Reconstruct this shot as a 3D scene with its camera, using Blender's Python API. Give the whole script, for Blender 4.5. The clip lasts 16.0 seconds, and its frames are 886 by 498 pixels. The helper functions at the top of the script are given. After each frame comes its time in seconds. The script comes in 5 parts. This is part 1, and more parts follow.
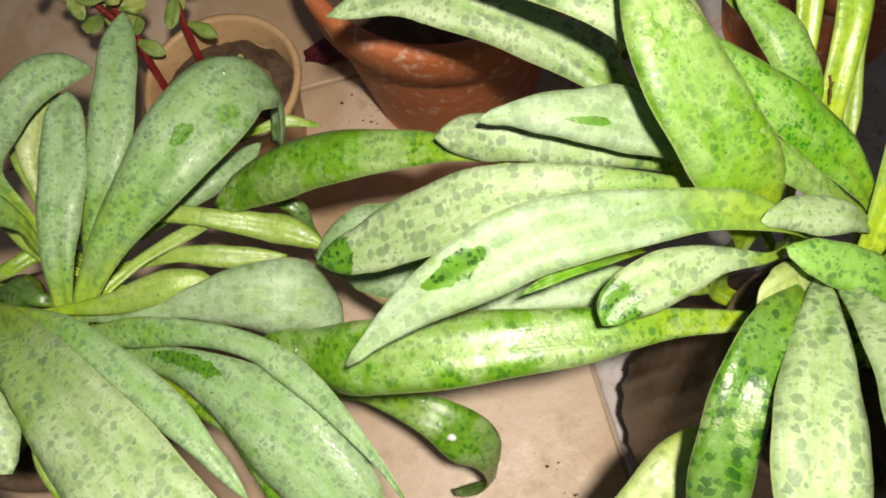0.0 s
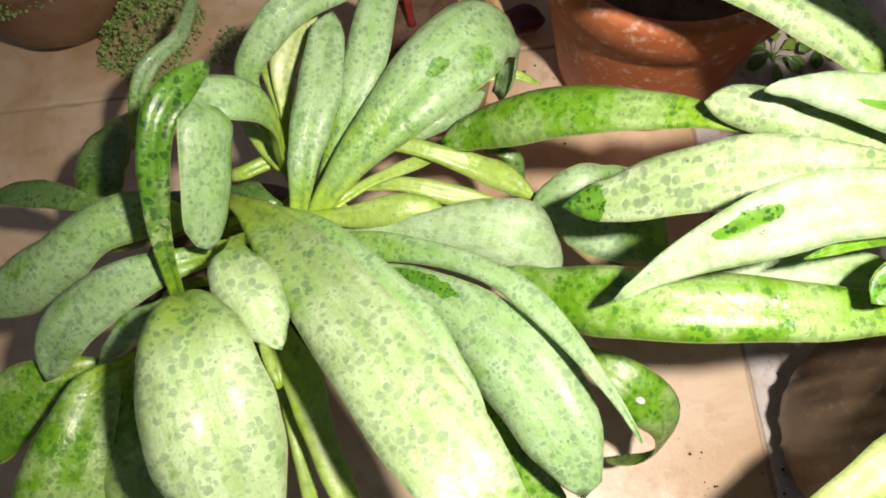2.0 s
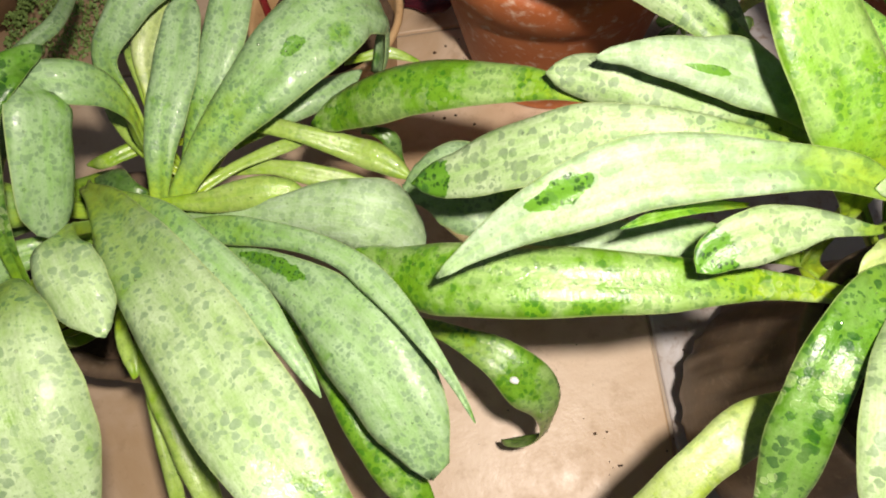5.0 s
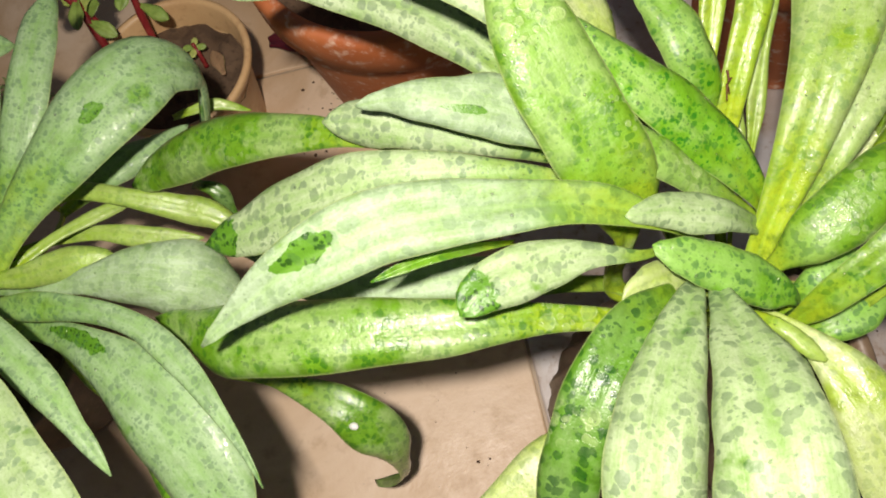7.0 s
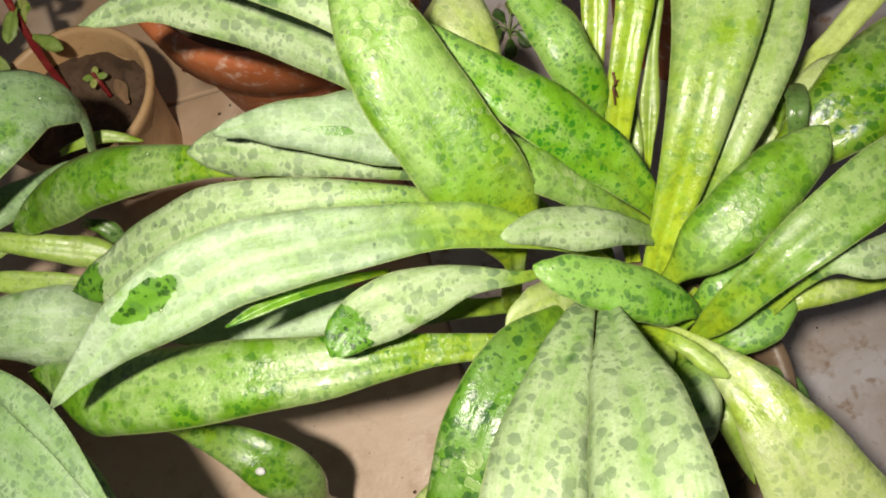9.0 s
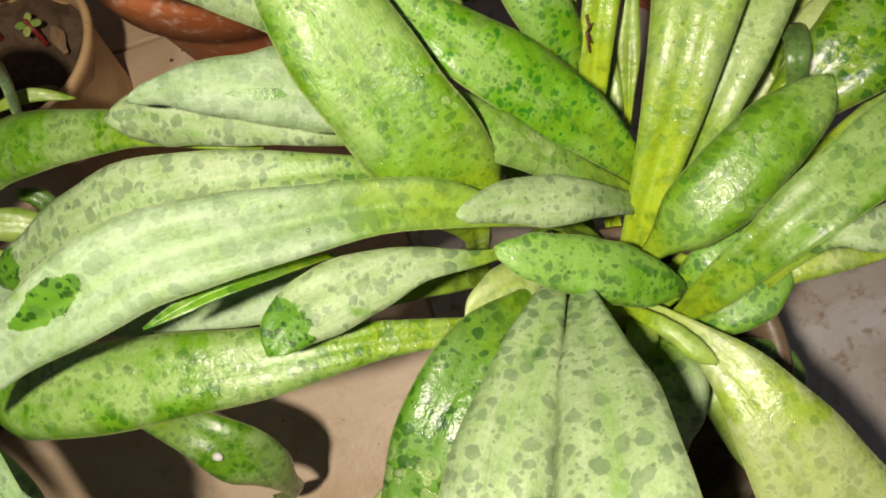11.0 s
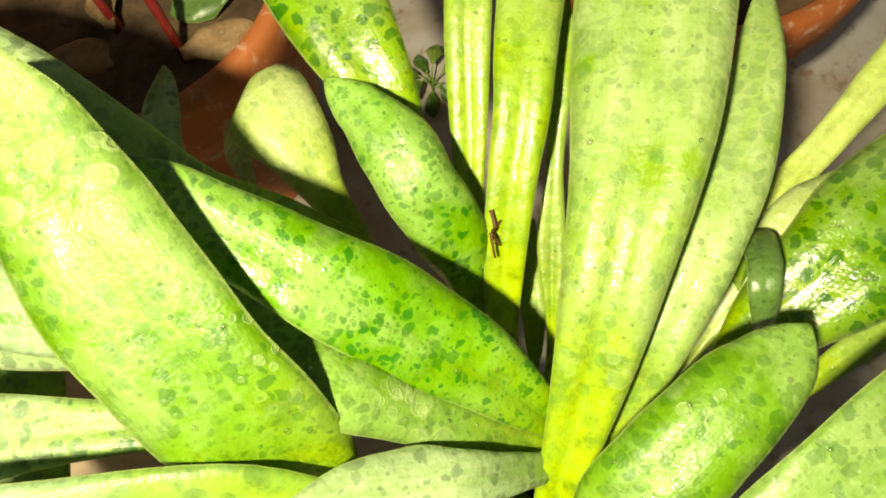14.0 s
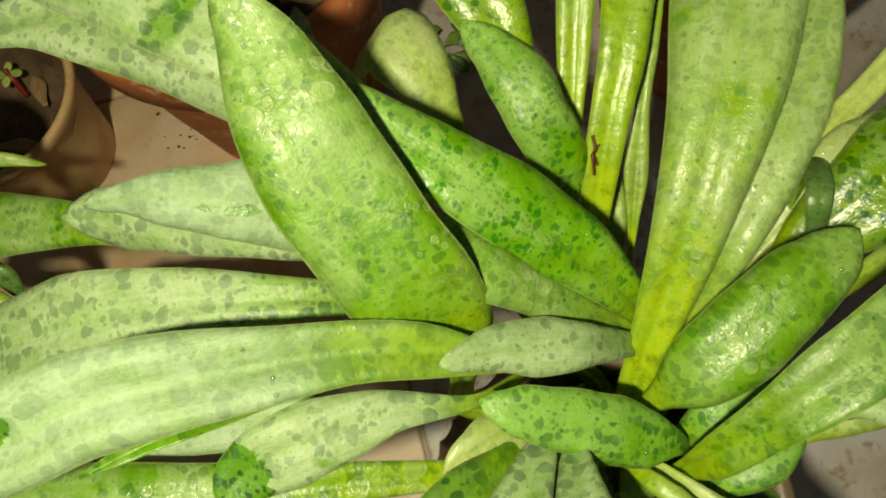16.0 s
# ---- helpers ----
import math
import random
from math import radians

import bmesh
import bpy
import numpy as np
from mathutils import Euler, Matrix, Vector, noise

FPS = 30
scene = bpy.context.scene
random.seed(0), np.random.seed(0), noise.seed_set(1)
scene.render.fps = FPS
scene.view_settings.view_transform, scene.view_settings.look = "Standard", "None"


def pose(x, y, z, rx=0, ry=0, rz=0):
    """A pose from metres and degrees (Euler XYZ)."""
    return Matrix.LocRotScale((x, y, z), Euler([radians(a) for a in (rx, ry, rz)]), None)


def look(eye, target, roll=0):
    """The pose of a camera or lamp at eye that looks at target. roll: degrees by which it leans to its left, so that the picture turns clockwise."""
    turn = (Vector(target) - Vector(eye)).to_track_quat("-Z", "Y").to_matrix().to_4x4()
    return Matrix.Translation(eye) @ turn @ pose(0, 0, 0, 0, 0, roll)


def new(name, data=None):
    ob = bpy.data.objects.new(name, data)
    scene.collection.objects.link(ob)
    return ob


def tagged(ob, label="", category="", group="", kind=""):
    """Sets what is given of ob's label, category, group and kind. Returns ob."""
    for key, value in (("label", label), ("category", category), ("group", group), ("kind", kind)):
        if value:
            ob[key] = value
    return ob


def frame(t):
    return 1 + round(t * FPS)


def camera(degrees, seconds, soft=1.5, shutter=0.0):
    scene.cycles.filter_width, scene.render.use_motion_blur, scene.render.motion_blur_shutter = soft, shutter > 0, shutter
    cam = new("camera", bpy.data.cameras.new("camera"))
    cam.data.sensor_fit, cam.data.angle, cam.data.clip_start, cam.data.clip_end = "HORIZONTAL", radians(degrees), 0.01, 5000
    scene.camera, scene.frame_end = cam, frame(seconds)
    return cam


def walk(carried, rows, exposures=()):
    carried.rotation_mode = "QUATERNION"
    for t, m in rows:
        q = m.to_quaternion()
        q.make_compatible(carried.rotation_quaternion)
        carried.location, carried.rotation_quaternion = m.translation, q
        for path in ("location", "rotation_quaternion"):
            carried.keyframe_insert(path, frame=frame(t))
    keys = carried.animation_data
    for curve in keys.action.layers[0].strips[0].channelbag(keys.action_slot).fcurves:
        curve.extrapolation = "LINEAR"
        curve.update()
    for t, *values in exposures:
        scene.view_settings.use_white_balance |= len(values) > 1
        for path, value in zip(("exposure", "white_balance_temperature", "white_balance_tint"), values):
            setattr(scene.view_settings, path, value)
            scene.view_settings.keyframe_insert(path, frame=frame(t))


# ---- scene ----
cam = camera(60.52, 16.0, 1.9)
PATH = [
    (0, (0.0977, 0.0550, 0.7118), (-0.0297, 0.3735, -0.2275), -12.84),
    (0.5, (0.0532, 0.0321, 0.7249), (-0.0926, 0.3467, -0.2131), -11.94),
    (1, (0.0291, 0.0119, 0.7313), (-0.1373, 0.3209, -0.2051), -12.53),
    (1.5, (0.0103, 0.0002, 0.7315), (-0.1704, 0.3032, -0.2041), -13.20),
    (2, (-0.0036, -0.0083, 0.7250), (-0.1941, 0.2895, -0.2104), -13.74),
    (2.5, (-0.0019, -0.0052, 0.7217), (-0.1949, 0.2926, -0.2132), -13.56),
    (3, (0.0061, -0.0032, 0.7250), (-0.1879, 0.2919, -0.2105), -13.91),
    (5.3, (0.0959, 0.0240, 0.7034), (-0.0838, 0.3126, -0.2370), -15.15),
    (5.5, (0.1079, 0.0287, 0.7025), (-0.0729, 0.3197, -0.2370), -15.43),
    (6, (0.1363, 0.0407, 0.7041), (-0.0394, 0.3342, -0.2355), -15.87),
    (6.5, (0.1609, 0.0564, 0.7030), (-0.0115, 0.3525, -0.2364), -16.87),
    (7, (0.1797, 0.0688, 0.6985), (0.0108, 0.3733, -0.2389), -17.46),
    (7.5, (0.1884, 0.0747, 0.6938), (0.0210, 0.3856, -0.2418), -17.93),
    (8, (0.2035, 0.0829, 0.6938), (0.0407, 0.4003, -0.2404), -17.76),
    (8.5, (0.2140, 0.0913, 0.6808), (0.0598, 0.4109, -0.2541), -17.62),
    (9, (0.2242, 0.0961, 0.6700), (0.0779, 0.4160, -0.2661), -16.94),
    (9.2, (0.2286, 0.0985, 0.6644), (0.0862, 0.4142, -0.2737), -16.88),
    (11.3, (0.2330, 0.1314, 0.6336), (0.1076, 0.3632, -0.3311), -22.18),
    (11.5, (0.2289, 0.1297, 0.6384), (0.1056, 0.3650, -0.3257), -21.39),
    (12, (0.2184, 0.1341, 0.6554), (0.0989, 0.3813, -0.3062), -19.63),
    (12.5, (0.2328, 0.1591, 0.6619), (0.1100, 0.4575, -0.2846), -16.28),
    (13, (0.2525, 0.1837, 0.6413), (0.1339, 0.5210, -0.2926), -12.79),
    (13.5, (0.2641, 0.2047, 0.6013), (0.1444, 0.5460, -0.3310), -12.27),
    (14, (0.2614, 0.2165, 0.5672), (0.1333, 0.5495, -0.3670), -13.53),
    (14.5, (0.2560, 0.2245, 0.5433), (0.1274, 0.5288, -0.4006), -15.10),
    (15, (0.2552, 0.2253, 0.5389), (0.1350, 0.5120, -0.4115), -14.75),
    (15.5, (0.2425, 0.2045, 0.5680), (0.1299, 0.4899, -0.3838), -13.22),
    (16, (0.2263, 0.1759, 0.6175), (0.1074, 0.4538, -0.3358), -14.03),
]
walk(cam, [(t, look(eye, target, roll)) for t, eye, target, roll in PATH],
     [(0, -0.1, 6500, 14), (1, 0.15, 6500, 17), (2, 0.4, 6500, 17), (3.2, 0.36, 6500, 17), (5.5, 0.06, 6450, 16), (7, -0.1, 6450, 16), (9, -0.26, 6500, 14),
      (11.5, -0.5, 7000, 11), (12.5, -0.42, 7200, 2), (13.3, 0.4, 7400, -1), (14.5, 0.16, 9800, -12), (15.3, -0.25, 10000, -19), (16, -0.65, 8200, -9)])

# ---- night, one phone torch beside the path ----
world = bpy.data.worlds.new("night")
scene.world = world
world.use_nodes = True
world.node_tree.nodes["Background"].inputs[0].default_value = (0.85, 0.9, 1.0, 1)
world.node_tree.nodes["Background"].inputs[1].default_value = 0.075
torch_data = bpy.data.lights.new("torch", "SPOT")
torch_data.energy, torch_data.shadow_soft_size, torch_data.color = 28.0, 0.016, (1.0, 0.93, 0.8)
torch_data.spot_size, torch_data.spot_blend = radians(125), 1.0
torch = new("torch", torch_data)
torch.matrix_world = look((0.145, 0.06, 0.86), (0.1, 0.18, 0.3))


# ---- materials ----
class Nodes:
    """A short hand for building node materials."""

    def __init__(self, name):
        self.mat = bpy.data.materials.new(name)
        self.mat.use_nodes = True
        self.tree = self.mat.node_tree
        self.bsdf = self.tree.nodes["Principled BSDF"]

    def put(self, value, socket):
        if isinstance(value, bpy.types.NodeSocket):
            self.tree.links.new(value, socket)
        else:
            socket.default_value = value

    def node(self, kind, out=0, props=None, **inputs):
        n = self.tree.nodes.new(kind)
        for k, v in (props or {}).items():
            setattr(n, k, v)
        for k, v in inputs.items():
            self.put(v, n.inputs[int(k[1:])] if k[0] == "i" and k[1:].isdigit() else n.inputs[k])
        return n.outputs[out]

    def math(self, op, a, b=0.0, c=0.0):
        return self.node("ShaderNodeMath", props={"operation": op}, i0=a, i1=b, i2=c)

    def mix(self, fac, a, b):
        n = self.tree.nodes.new("ShaderNodeMix")
        n.data_type = "RGBA"
        self.put(fac, n.inputs[0])
        self.put(a if not isinstance(a, tuple) else (*a, 1), n.inputs[6])
        self.put(b if not isinstance(b, tuple) else (*b, 1), n.inputs[7])
        return n.outputs[2]

    def ramp(self, value, lo, hi):
        return self.node("ShaderNodeMapRange", props={"interpolation_type": "SMOOTHSTEP"}, i0=value, i1=lo, i2=hi, i3=0.0, i4=1.0)

    def noise(self, vec, scale, detail=4.0, rough=0.55, dist=0.0):
        return self.node("ShaderNodeTexNoise", Vector=vec, Scale=scale, Detail=detail, Roughness=rough, Distortion=dist)

    def bump(self, height, strength, distance):
        self.put(self.node("ShaderNodeBump", Strength=strength, Distance=distance, Height=height), self.bsdf.inputs["Normal"])


def leaf_material(name, stalk, blade, spot, bloom, bloom_amount, spots, rough, wet=0.0, grain=165.0, drops=0.7, bare=0.41):
    k = Nodes(name)
    uv = k.node("ShaderNodeUVMap", props={"uv_map": "metres"})
    s = k.node("ShaderNodeSeparateXYZ", i0=k.node("ShaderNodeUVMap", props={"uv_map": "share"}))
    across = s.node.outputs[1]
    rnd = k.node("ShaderNodeObjectInfo", 5)
    shift = k.node("ShaderNodeCombineXYZ", X=k.math("MULTIPLY", rnd, 7.3), Y=k.math("MULTIPLY", rnd, 3.7))
    at = k.node("ShaderNodeVectorMath", props={"operation": "ADD"}, i0=uv, i1=shift)
    wob = k.node("ShaderNodeTexNoise", 1, Vector=at, Scale=190.0, Detail=3.0)
    at2 = k.node("ShaderNodeVectorMath", props={"operation": "MULTIPLY_ADD"}, i0=wob, i1=(0.005, 0.005, 0.005), i2=at)
    big = k.noise(at, 16.0, 5.0, 0.6)
    mid = k.noise(at, 60.0, 4.0, 0.6)
    fine = k.noise(at, 420.0, 3.0, 0.6)
    vein_at = k.node("ShaderNodeVectorMath", props={"operation": "MULTIPLY"}, i0=at, i1=(10.0, 800.0, 1.0))
    veins = k.noise(vein_at, 1.0, 3.0, 0.6)
    # blade from the yellow stalk to the green tip, mottled
    along = k.ramp(k.math("ADD", s, k.math("MULTIPLY", k.math("SUBTRACT", mid, 0.5), 0.3)), 0.02, 0.42)
    col = k.mix(along, stalk, blade)
    lighter = tuple(min(1, c * 1.35 + 0.02) for c in blade)
    outer = k.math("ABSOLUTE", k.math("MULTIPLY", k.math("SUBTRACT", across, 0.5), 2.0))
    mottle = k.noise(at2, 110.0, 6.0, 0.7)
    col = k.mix(k.math("MULTIPLY", k.ramp(mottle, 0.48, 0.66), 0.7), col, tuple(c * 0.55 for c in blade))
    col = k.mix(k.math("MULTIPLY", k.math("SUBTRACT", 1.0, k.ramp(mottle, 0.32, 0.48)), 0.55), col, lighter)
    col = k.mix(k.math("MULTIPLY", k.ramp(mid, 0.4, 0.7), 0.5), col, lighter)
    col = k.mix(k.math("MULTIPLY", k.ramp(big, 0.52, 0.72), 0.45), col, tuple(c * 0.55 for c in blade))
    col = k.mix(k.math("MULTIPLY", k.ramp(k.math("ADD", outer, k.math("SUBTRACT", mid, 0.5)), 0.55, 1.05), 0.4), col, tuple(c * 0.55 for c in blade))
    # leopard spots, larger and smaller, of uneven size
    vor = k.node("ShaderNodeTexVoronoi", Vector=at2, Scale=grain, Randomness=0.9)
    vor2 = k.node("ShaderNodeTexVoronoi", Vector=at2, Scale=grain * 2.0, Randomness=1.0)
    size1 = k.ramp(k.node("ShaderNodeSeparateXYZ", i0=vor.node.outputs[1]), 0.05, 0.8)
    size2 = k.ramp(k.node("ShaderNodeSeparateXYZ", i0=vor2.node.outputs[1]), 0.25, 1.0)
    where = k.ramp(k.noise(at, 45.0, 3.0), 0.18, 0.55)
    m1 = k.ramp(k.math("SUBTRACT", k.math("MULTIPLY", k.math("MULTIPLY", where, size1), 0.53), vor), -0.05, 0.035)
    m2 = k.ramp(k.math("SUBTRACT", k.math("MULTIPLY", k.math("MULTIPLY", k.ramp(mid, 0.34, 0.6), size2), 0.55), vor2), -0.055, 0.035)
    strong = k.math("MULTIPLY_ADD", k.ramp(k.noise(at, 95.0, 2.0), 0.35, 0.65), 0.4, 0.65)
    m = k.math("MULTIPLY", k.math("MULTIPLY", k.math("MAXIMUM", m1, k.math("MULTIPLY", m2, 0.8)), strong), k.math("MULTIPLY", spots, k.ramp(s, 0.06, 0.26)))
    # waxy bloom over it, streaked along the leaf, rubbed off in patches and along one marked patch
    pt = k.node("ShaderNodeVectorMath", 1, props={"operation": "LENGTH"}, i0=k.node("ShaderNodeUVMap", props={"uv_map": "patch"}))
    rag = k.math("MULTIPLY", k.math("SUBTRACT", k.noise(at, 130.0, 3.0), 0.5), 1.1)
    patch = k.math("SUBTRACT", 1.0, k.ramp(k.math("ADD", pt, rag), 0.95, 1.02))
    col = k.mix(k.math("MULTIPLY", patch, 0.85), col, (0.085, 0.24, 0.012))
    rubbed = k.math("MULTIPLY", k.ramp(k.math("MULTIPLY_ADD", k.math("SUBTRACT", mid, 0.5), 0.35, big), bare - 0.05, bare + 0.05), k.math("SUBTRACT", 1.0, patch))
    reach = k.ramp(k.math("ADD", s, k.math("MULTIPLY", k.math("SUBTRACT", big, 0.5), 0.7)), 0.14, 0.5)
    waxy = k.math("MULTIPLY", k.math("MULTIPLY", rubbed, bloom_amount), reach)
    streak_at = k.node("ShaderNodeVectorMath", props={"operation": "MULTIPLY"}, i0=at2, i1=(22.0, 130.0, 1.0))
    streak = k.ramp(k.noise(streak_at, 1.0, 5.0, 0.65), 0.36, 0.64)
    broken = k.math("MULTIPLY_ADD", k.ramp(veins, 0.3, 0.7), 0.12, k.math("MULTIPLY_ADD", k.ramp(fine, 0.3, 0.7), 0.14, k.math("MULTIPLY_ADD", streak, 0.3, k.math("MULTIPLY_ADD", k.ramp(mid, 0.32, 0.68), 0.26, 0.16))))
    col = k.mix(k.math("MULTIPLY", waxy, broken), col, bloom)
    veil = k.mix(waxy, spot, tuple(0.33 * p + 0.5 * q for p, q in zip(bloom, spot)))
    col = k.mix(m, col, veil)
    inner = k.ramp(k.math("SUBTRACT", k.math("MULTIPLY_ADD", size2, 0.3, 0.2), vor2), -0.08, 0.1)
    col = k.mix(k.math("MULTIPLY", k.math("MULTIPLY", inner, patch), 0.85), col, (0.012, 0.055, 0.004))
    # fine dark pores
    col = k.mix(k.math("MULTIPLY", k.ramp(k.noise(at, 650.0, 2.0, 0.6), 0.56, 0.72), 0.3), col, tuple(c * 0.5 for c in blade))
    # dried outlines of water drops, larger and smaller
    soft_at = k.node("ShaderNodeVectorMath", props={"operation": "MULTIPLY_ADD"}, i0=wob, i1=(0.0022, 0.0022, 0.0022), i2=at)
    here = k.ramp(k.noise(at, 19.0, 2.0), 0.49, 0.66)
    rims = []
    for size, share in ((95.0, 0.9), (190.0, 0.8)):
        ring = k.node("ShaderNodeTexVoronoi", Vector=soft_at, Scale=size, Randomness=0.95)
        ring = k.math("SUBTRACT", ring, k.math("MULTIPLY", k.node("ShaderNodeSeparateXYZ", i0=ring.node.outputs[1]), 0.3))
        rim = k.math("MULTIPLY", k.ramp(ring, 0.1, 0.15), k.math("SUBTRACT", 1.0, k.ramp(ring, 0.15, 0.24)))
        inside = k.math("SUBTRACT", 1.0, k.ramp(ring, 0.1, 0.18))
        col = k.mix(k.math("MULTIPLY", k.math("MULTIPLY", inside, here), drops * 0.3 * share), col, (0.42, 0.55, 0.22))
        rims.append(k.math("MULTIPLY", rim, here))
    rim = k.math("MAXIMUM", rims[0], rims[1])
    col = k.mix(k.math("MULTIPLY", rim, drops * 0.26), col, (0.5, 0.62, 0.3))
    # pale midrib
    rib = k.math("SUBTRACT", 1.0, k.ramp(k.math("ABSOLUTE", k.math("SUBTRACT", across, 0.5)), 0.01, 0.09))
    col = k.mix(k.math("MULTIPLY", rib, 0.18), col, lighter)
    # thin pale margin
    edge = k.ramp(k.math("ABSOLUTE", k.math("SUBTRACT", across, 0.5)), 0.475, 0.495)
    col = k.mix(k.math("MULTIPLY", edge, 0.45), col, (0.45, 0.56, 0.2))
    k.put(col, k.bsdf.inputs["Base Color"])
    r = k.math("MULTIPLY_ADD", waxy, 0.16, k.math("MULTIPLY_ADD", mid, 0.25, rough - 0.1))
    k.put(r, k.bsdf.inputs["Roughness"])
    k.bsdf.inputs["Specular IOR Level"].default_value = 0.5
    if wet:
        film = k.math("MULTIPLY", k.ramp(k.noise(at, 30.0, 3.0), 0.4, 0.52), k.ramp(k.noise(at2, 150.0, 3.0), 0.34, 0.48))
        k.put(k.math("MULTIPLY", film, wet), k.bsdf.inputs["Coat Weight"])
        k.bsdf.inputs["Coat Roughness"].default_value = 0.1
        crinkle = k.math("ADD", k.noise(at2, 230.0, 4.0, 0.6), k.math("MULTIPLY", mid, 1.5))
        k.put(k.node("ShaderNodeBump", Strength=0.2 + 0.5 * wet, Distance=0.0018, Height=crinkle), k.bsdf.inputs["Coat Normal"])
    h = k.math("MULTIPLY_ADD", veins, 0.14, k.math("MULTIPLY_ADD", mid, 1.2, k.math("MULTIPLY_ADD", rim, 0.13 * drops, k.math("MULTIPLY_ADD", fine, 0.25, k.math("MULTIPLY", big, 1.5)))))
    k.bump(h, 0.58, 0.0017)
    return k.mat


#                     stalk               blade               spot                bloom
LOOKS = {
    "bloom": leaf_material("leaf_bloomed", (0.33, 0.47, 0.04), (0.14, 0.29, 0.03), (0.04, 0.13, 0.02), (0.48, 0.58, 0.36), 0.95, 0.95, 0.36, grain=165.0, drops=0.3, bare=0.35),
    "frost": leaf_material("leaf_frosted", (0.33, 0.47, 0.04), (0.16, 0.31, 0.04), (0.06, 0.16, 0.03), (0.43, 0.55, 0.38), 1.0, 0.5, 0.36, grain=150.0, drops=0.3, bare=0.33),
    "speckled": leaf_material("leaf_speckled", (0.28, 0.45, 0.02), (0.135, 0.33, 0.015), (0.03, 0.15, 0.01), (0.34, 0.52, 0.18), 0.5, 1.0, 0.42, 0.2, 265.0, 0.3),
    "softbloom": leaf_material("leaf_soft_bloomed", (0.32, 0.46, 0.04), (0.17, 0.31, 0.05), (0.05, 0.15, 0.045), (0.45, 0.57, 0.34), 1.0, 0.8, 0.36, 0.3, grain=195.0, drops=0.2, bare=0.36),
    "fresh": leaf_material("leaf_fresh", (0.36, 0.49, 0.02), (0.12, 0.28, 0.01), (0.035, 0.15, 0.006), (0.36, 0.5, 0.19), 0.8, 0.85, 0.3, 0.6, 205.0, 1.0, 0.49),
    "ringed": leaf_material("leaf_ringed", (0.36, 0.49, 0.02), (0.13, 0.29, 0.012), (0.035, 0.14, 0.006), (0.38, 0.52, 0.2), 0.5, 0.65, 0.42, 0.2, 225.0, 1.4, 0.46),
    "spotty": leaf_material("leaf_spotty", (0.30, 0.47, 0.015), (0.13, 0.33, 0.01), (0.028, 0.18, 0.006), (0.36, 0.54, 0.17), 0.7, 1.1, 0.32, 0.7, 300.0, 0.6, 0.49),
    "wet": leaf_material("leaf_wet", (0.34, 0.47, 0.015), (0.12, 0.28, 0.008), (0.025, 0.13, 0.003), (0.38, 0.5, 0.18), 0.6, 1.0, 0.22, 1.0, 190.0, 0.8, 0.49),
    "pale": leaf_material("leaf_pale", (0.43, 0.54, 0.05), (0.30, 0.43, 0.05), (0.13, 0.25, 0.025), (0.52, 0.58, 0.33), 0.8, 0.6, 0.34, 0.4, 190.0, 0.6),
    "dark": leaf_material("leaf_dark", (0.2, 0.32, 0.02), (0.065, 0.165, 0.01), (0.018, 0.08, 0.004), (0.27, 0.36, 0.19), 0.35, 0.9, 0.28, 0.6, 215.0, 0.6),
    "greybloom": leaf_material("leaf_grey_bloomed", (0.34, 0.5, 0.04), (0.15, 0.32, 0.045), (0.05, 0.15, 0.04), (0.35, 0.49, 0.29), 0.95, 0.75, 0.36, 0.3, grain=250.0, drops=0.2, bare=0.36),
    "deep": leaf_material("leaf_deep_green", (0.18, 0.33, 0.015), (0.08, 0.21, 0.012), (0.012, 0.075, 0.004), (0.34, 0.46, 0.2), 0.3, 1.0, 0.3, 0.5, 175.0, 1.6, 0.5),
    "stem": leaf_material("leaf_stalky", (0.39, 0.51, 0.02), (0.23, 0.39, 0.016), (0.1, 0.25, 0.01), (0.43, 0.53, 0.2), 0.6, 0.45, 0.3, 0.4, 190.0, 0.4),
    "bigstem": leaf_material("leaf_broad_stalked", (0.38, 0.5, 0.02), (0.19, 0.35, 0.018), (0.09, 0.24, 0.03), (0.44, 0.55, 0.27), 0.9, 0.6, 0.33, 0.35, 180.0, 0.6),
    "cut": leaf_material("cut_stalk", (0.48, 0.6, 0.1), (0.46, 0.58, 0.13), (0.3, 0.42, 0.08), (0.54, 0.62, 0.28), 0.3, 0.1, 0.36),
    "dry": leaf_material("leaf_dry", (0.28, 0.2, 0.08), (0.24, 0.18, 0.07), (0.1, 0.07, 0.03), (0.3, 0.26, 0.15), 0.3, 0.5, 0.6),
    "weed": leaf_material("leaf_weed", (0.3, 0.42, 0.06), (0.18, 0.3, 0.05), (0.1, 0.2, 0.03), (0.4, 0.42, 0.1), 0.3, 0.2, 0.4),
    "variegated": leaf_material("leaf_variegated", (0.35, 0.42, 0.06), (0.2, 0.34, 0.04), (0.08, 0.2, 0.03), (0.6, 0.58, 0.18), 0.9, 0.4, 0.35),
    "litter": leaf_material("leaf_litter", (0.3, 0.17, 0.08), (0.26, 0.15, 0.07), (0.1, 0.05, 0.02), (0.36, 0.24, 0.14), 0.6, 0.4, 0.55),
}


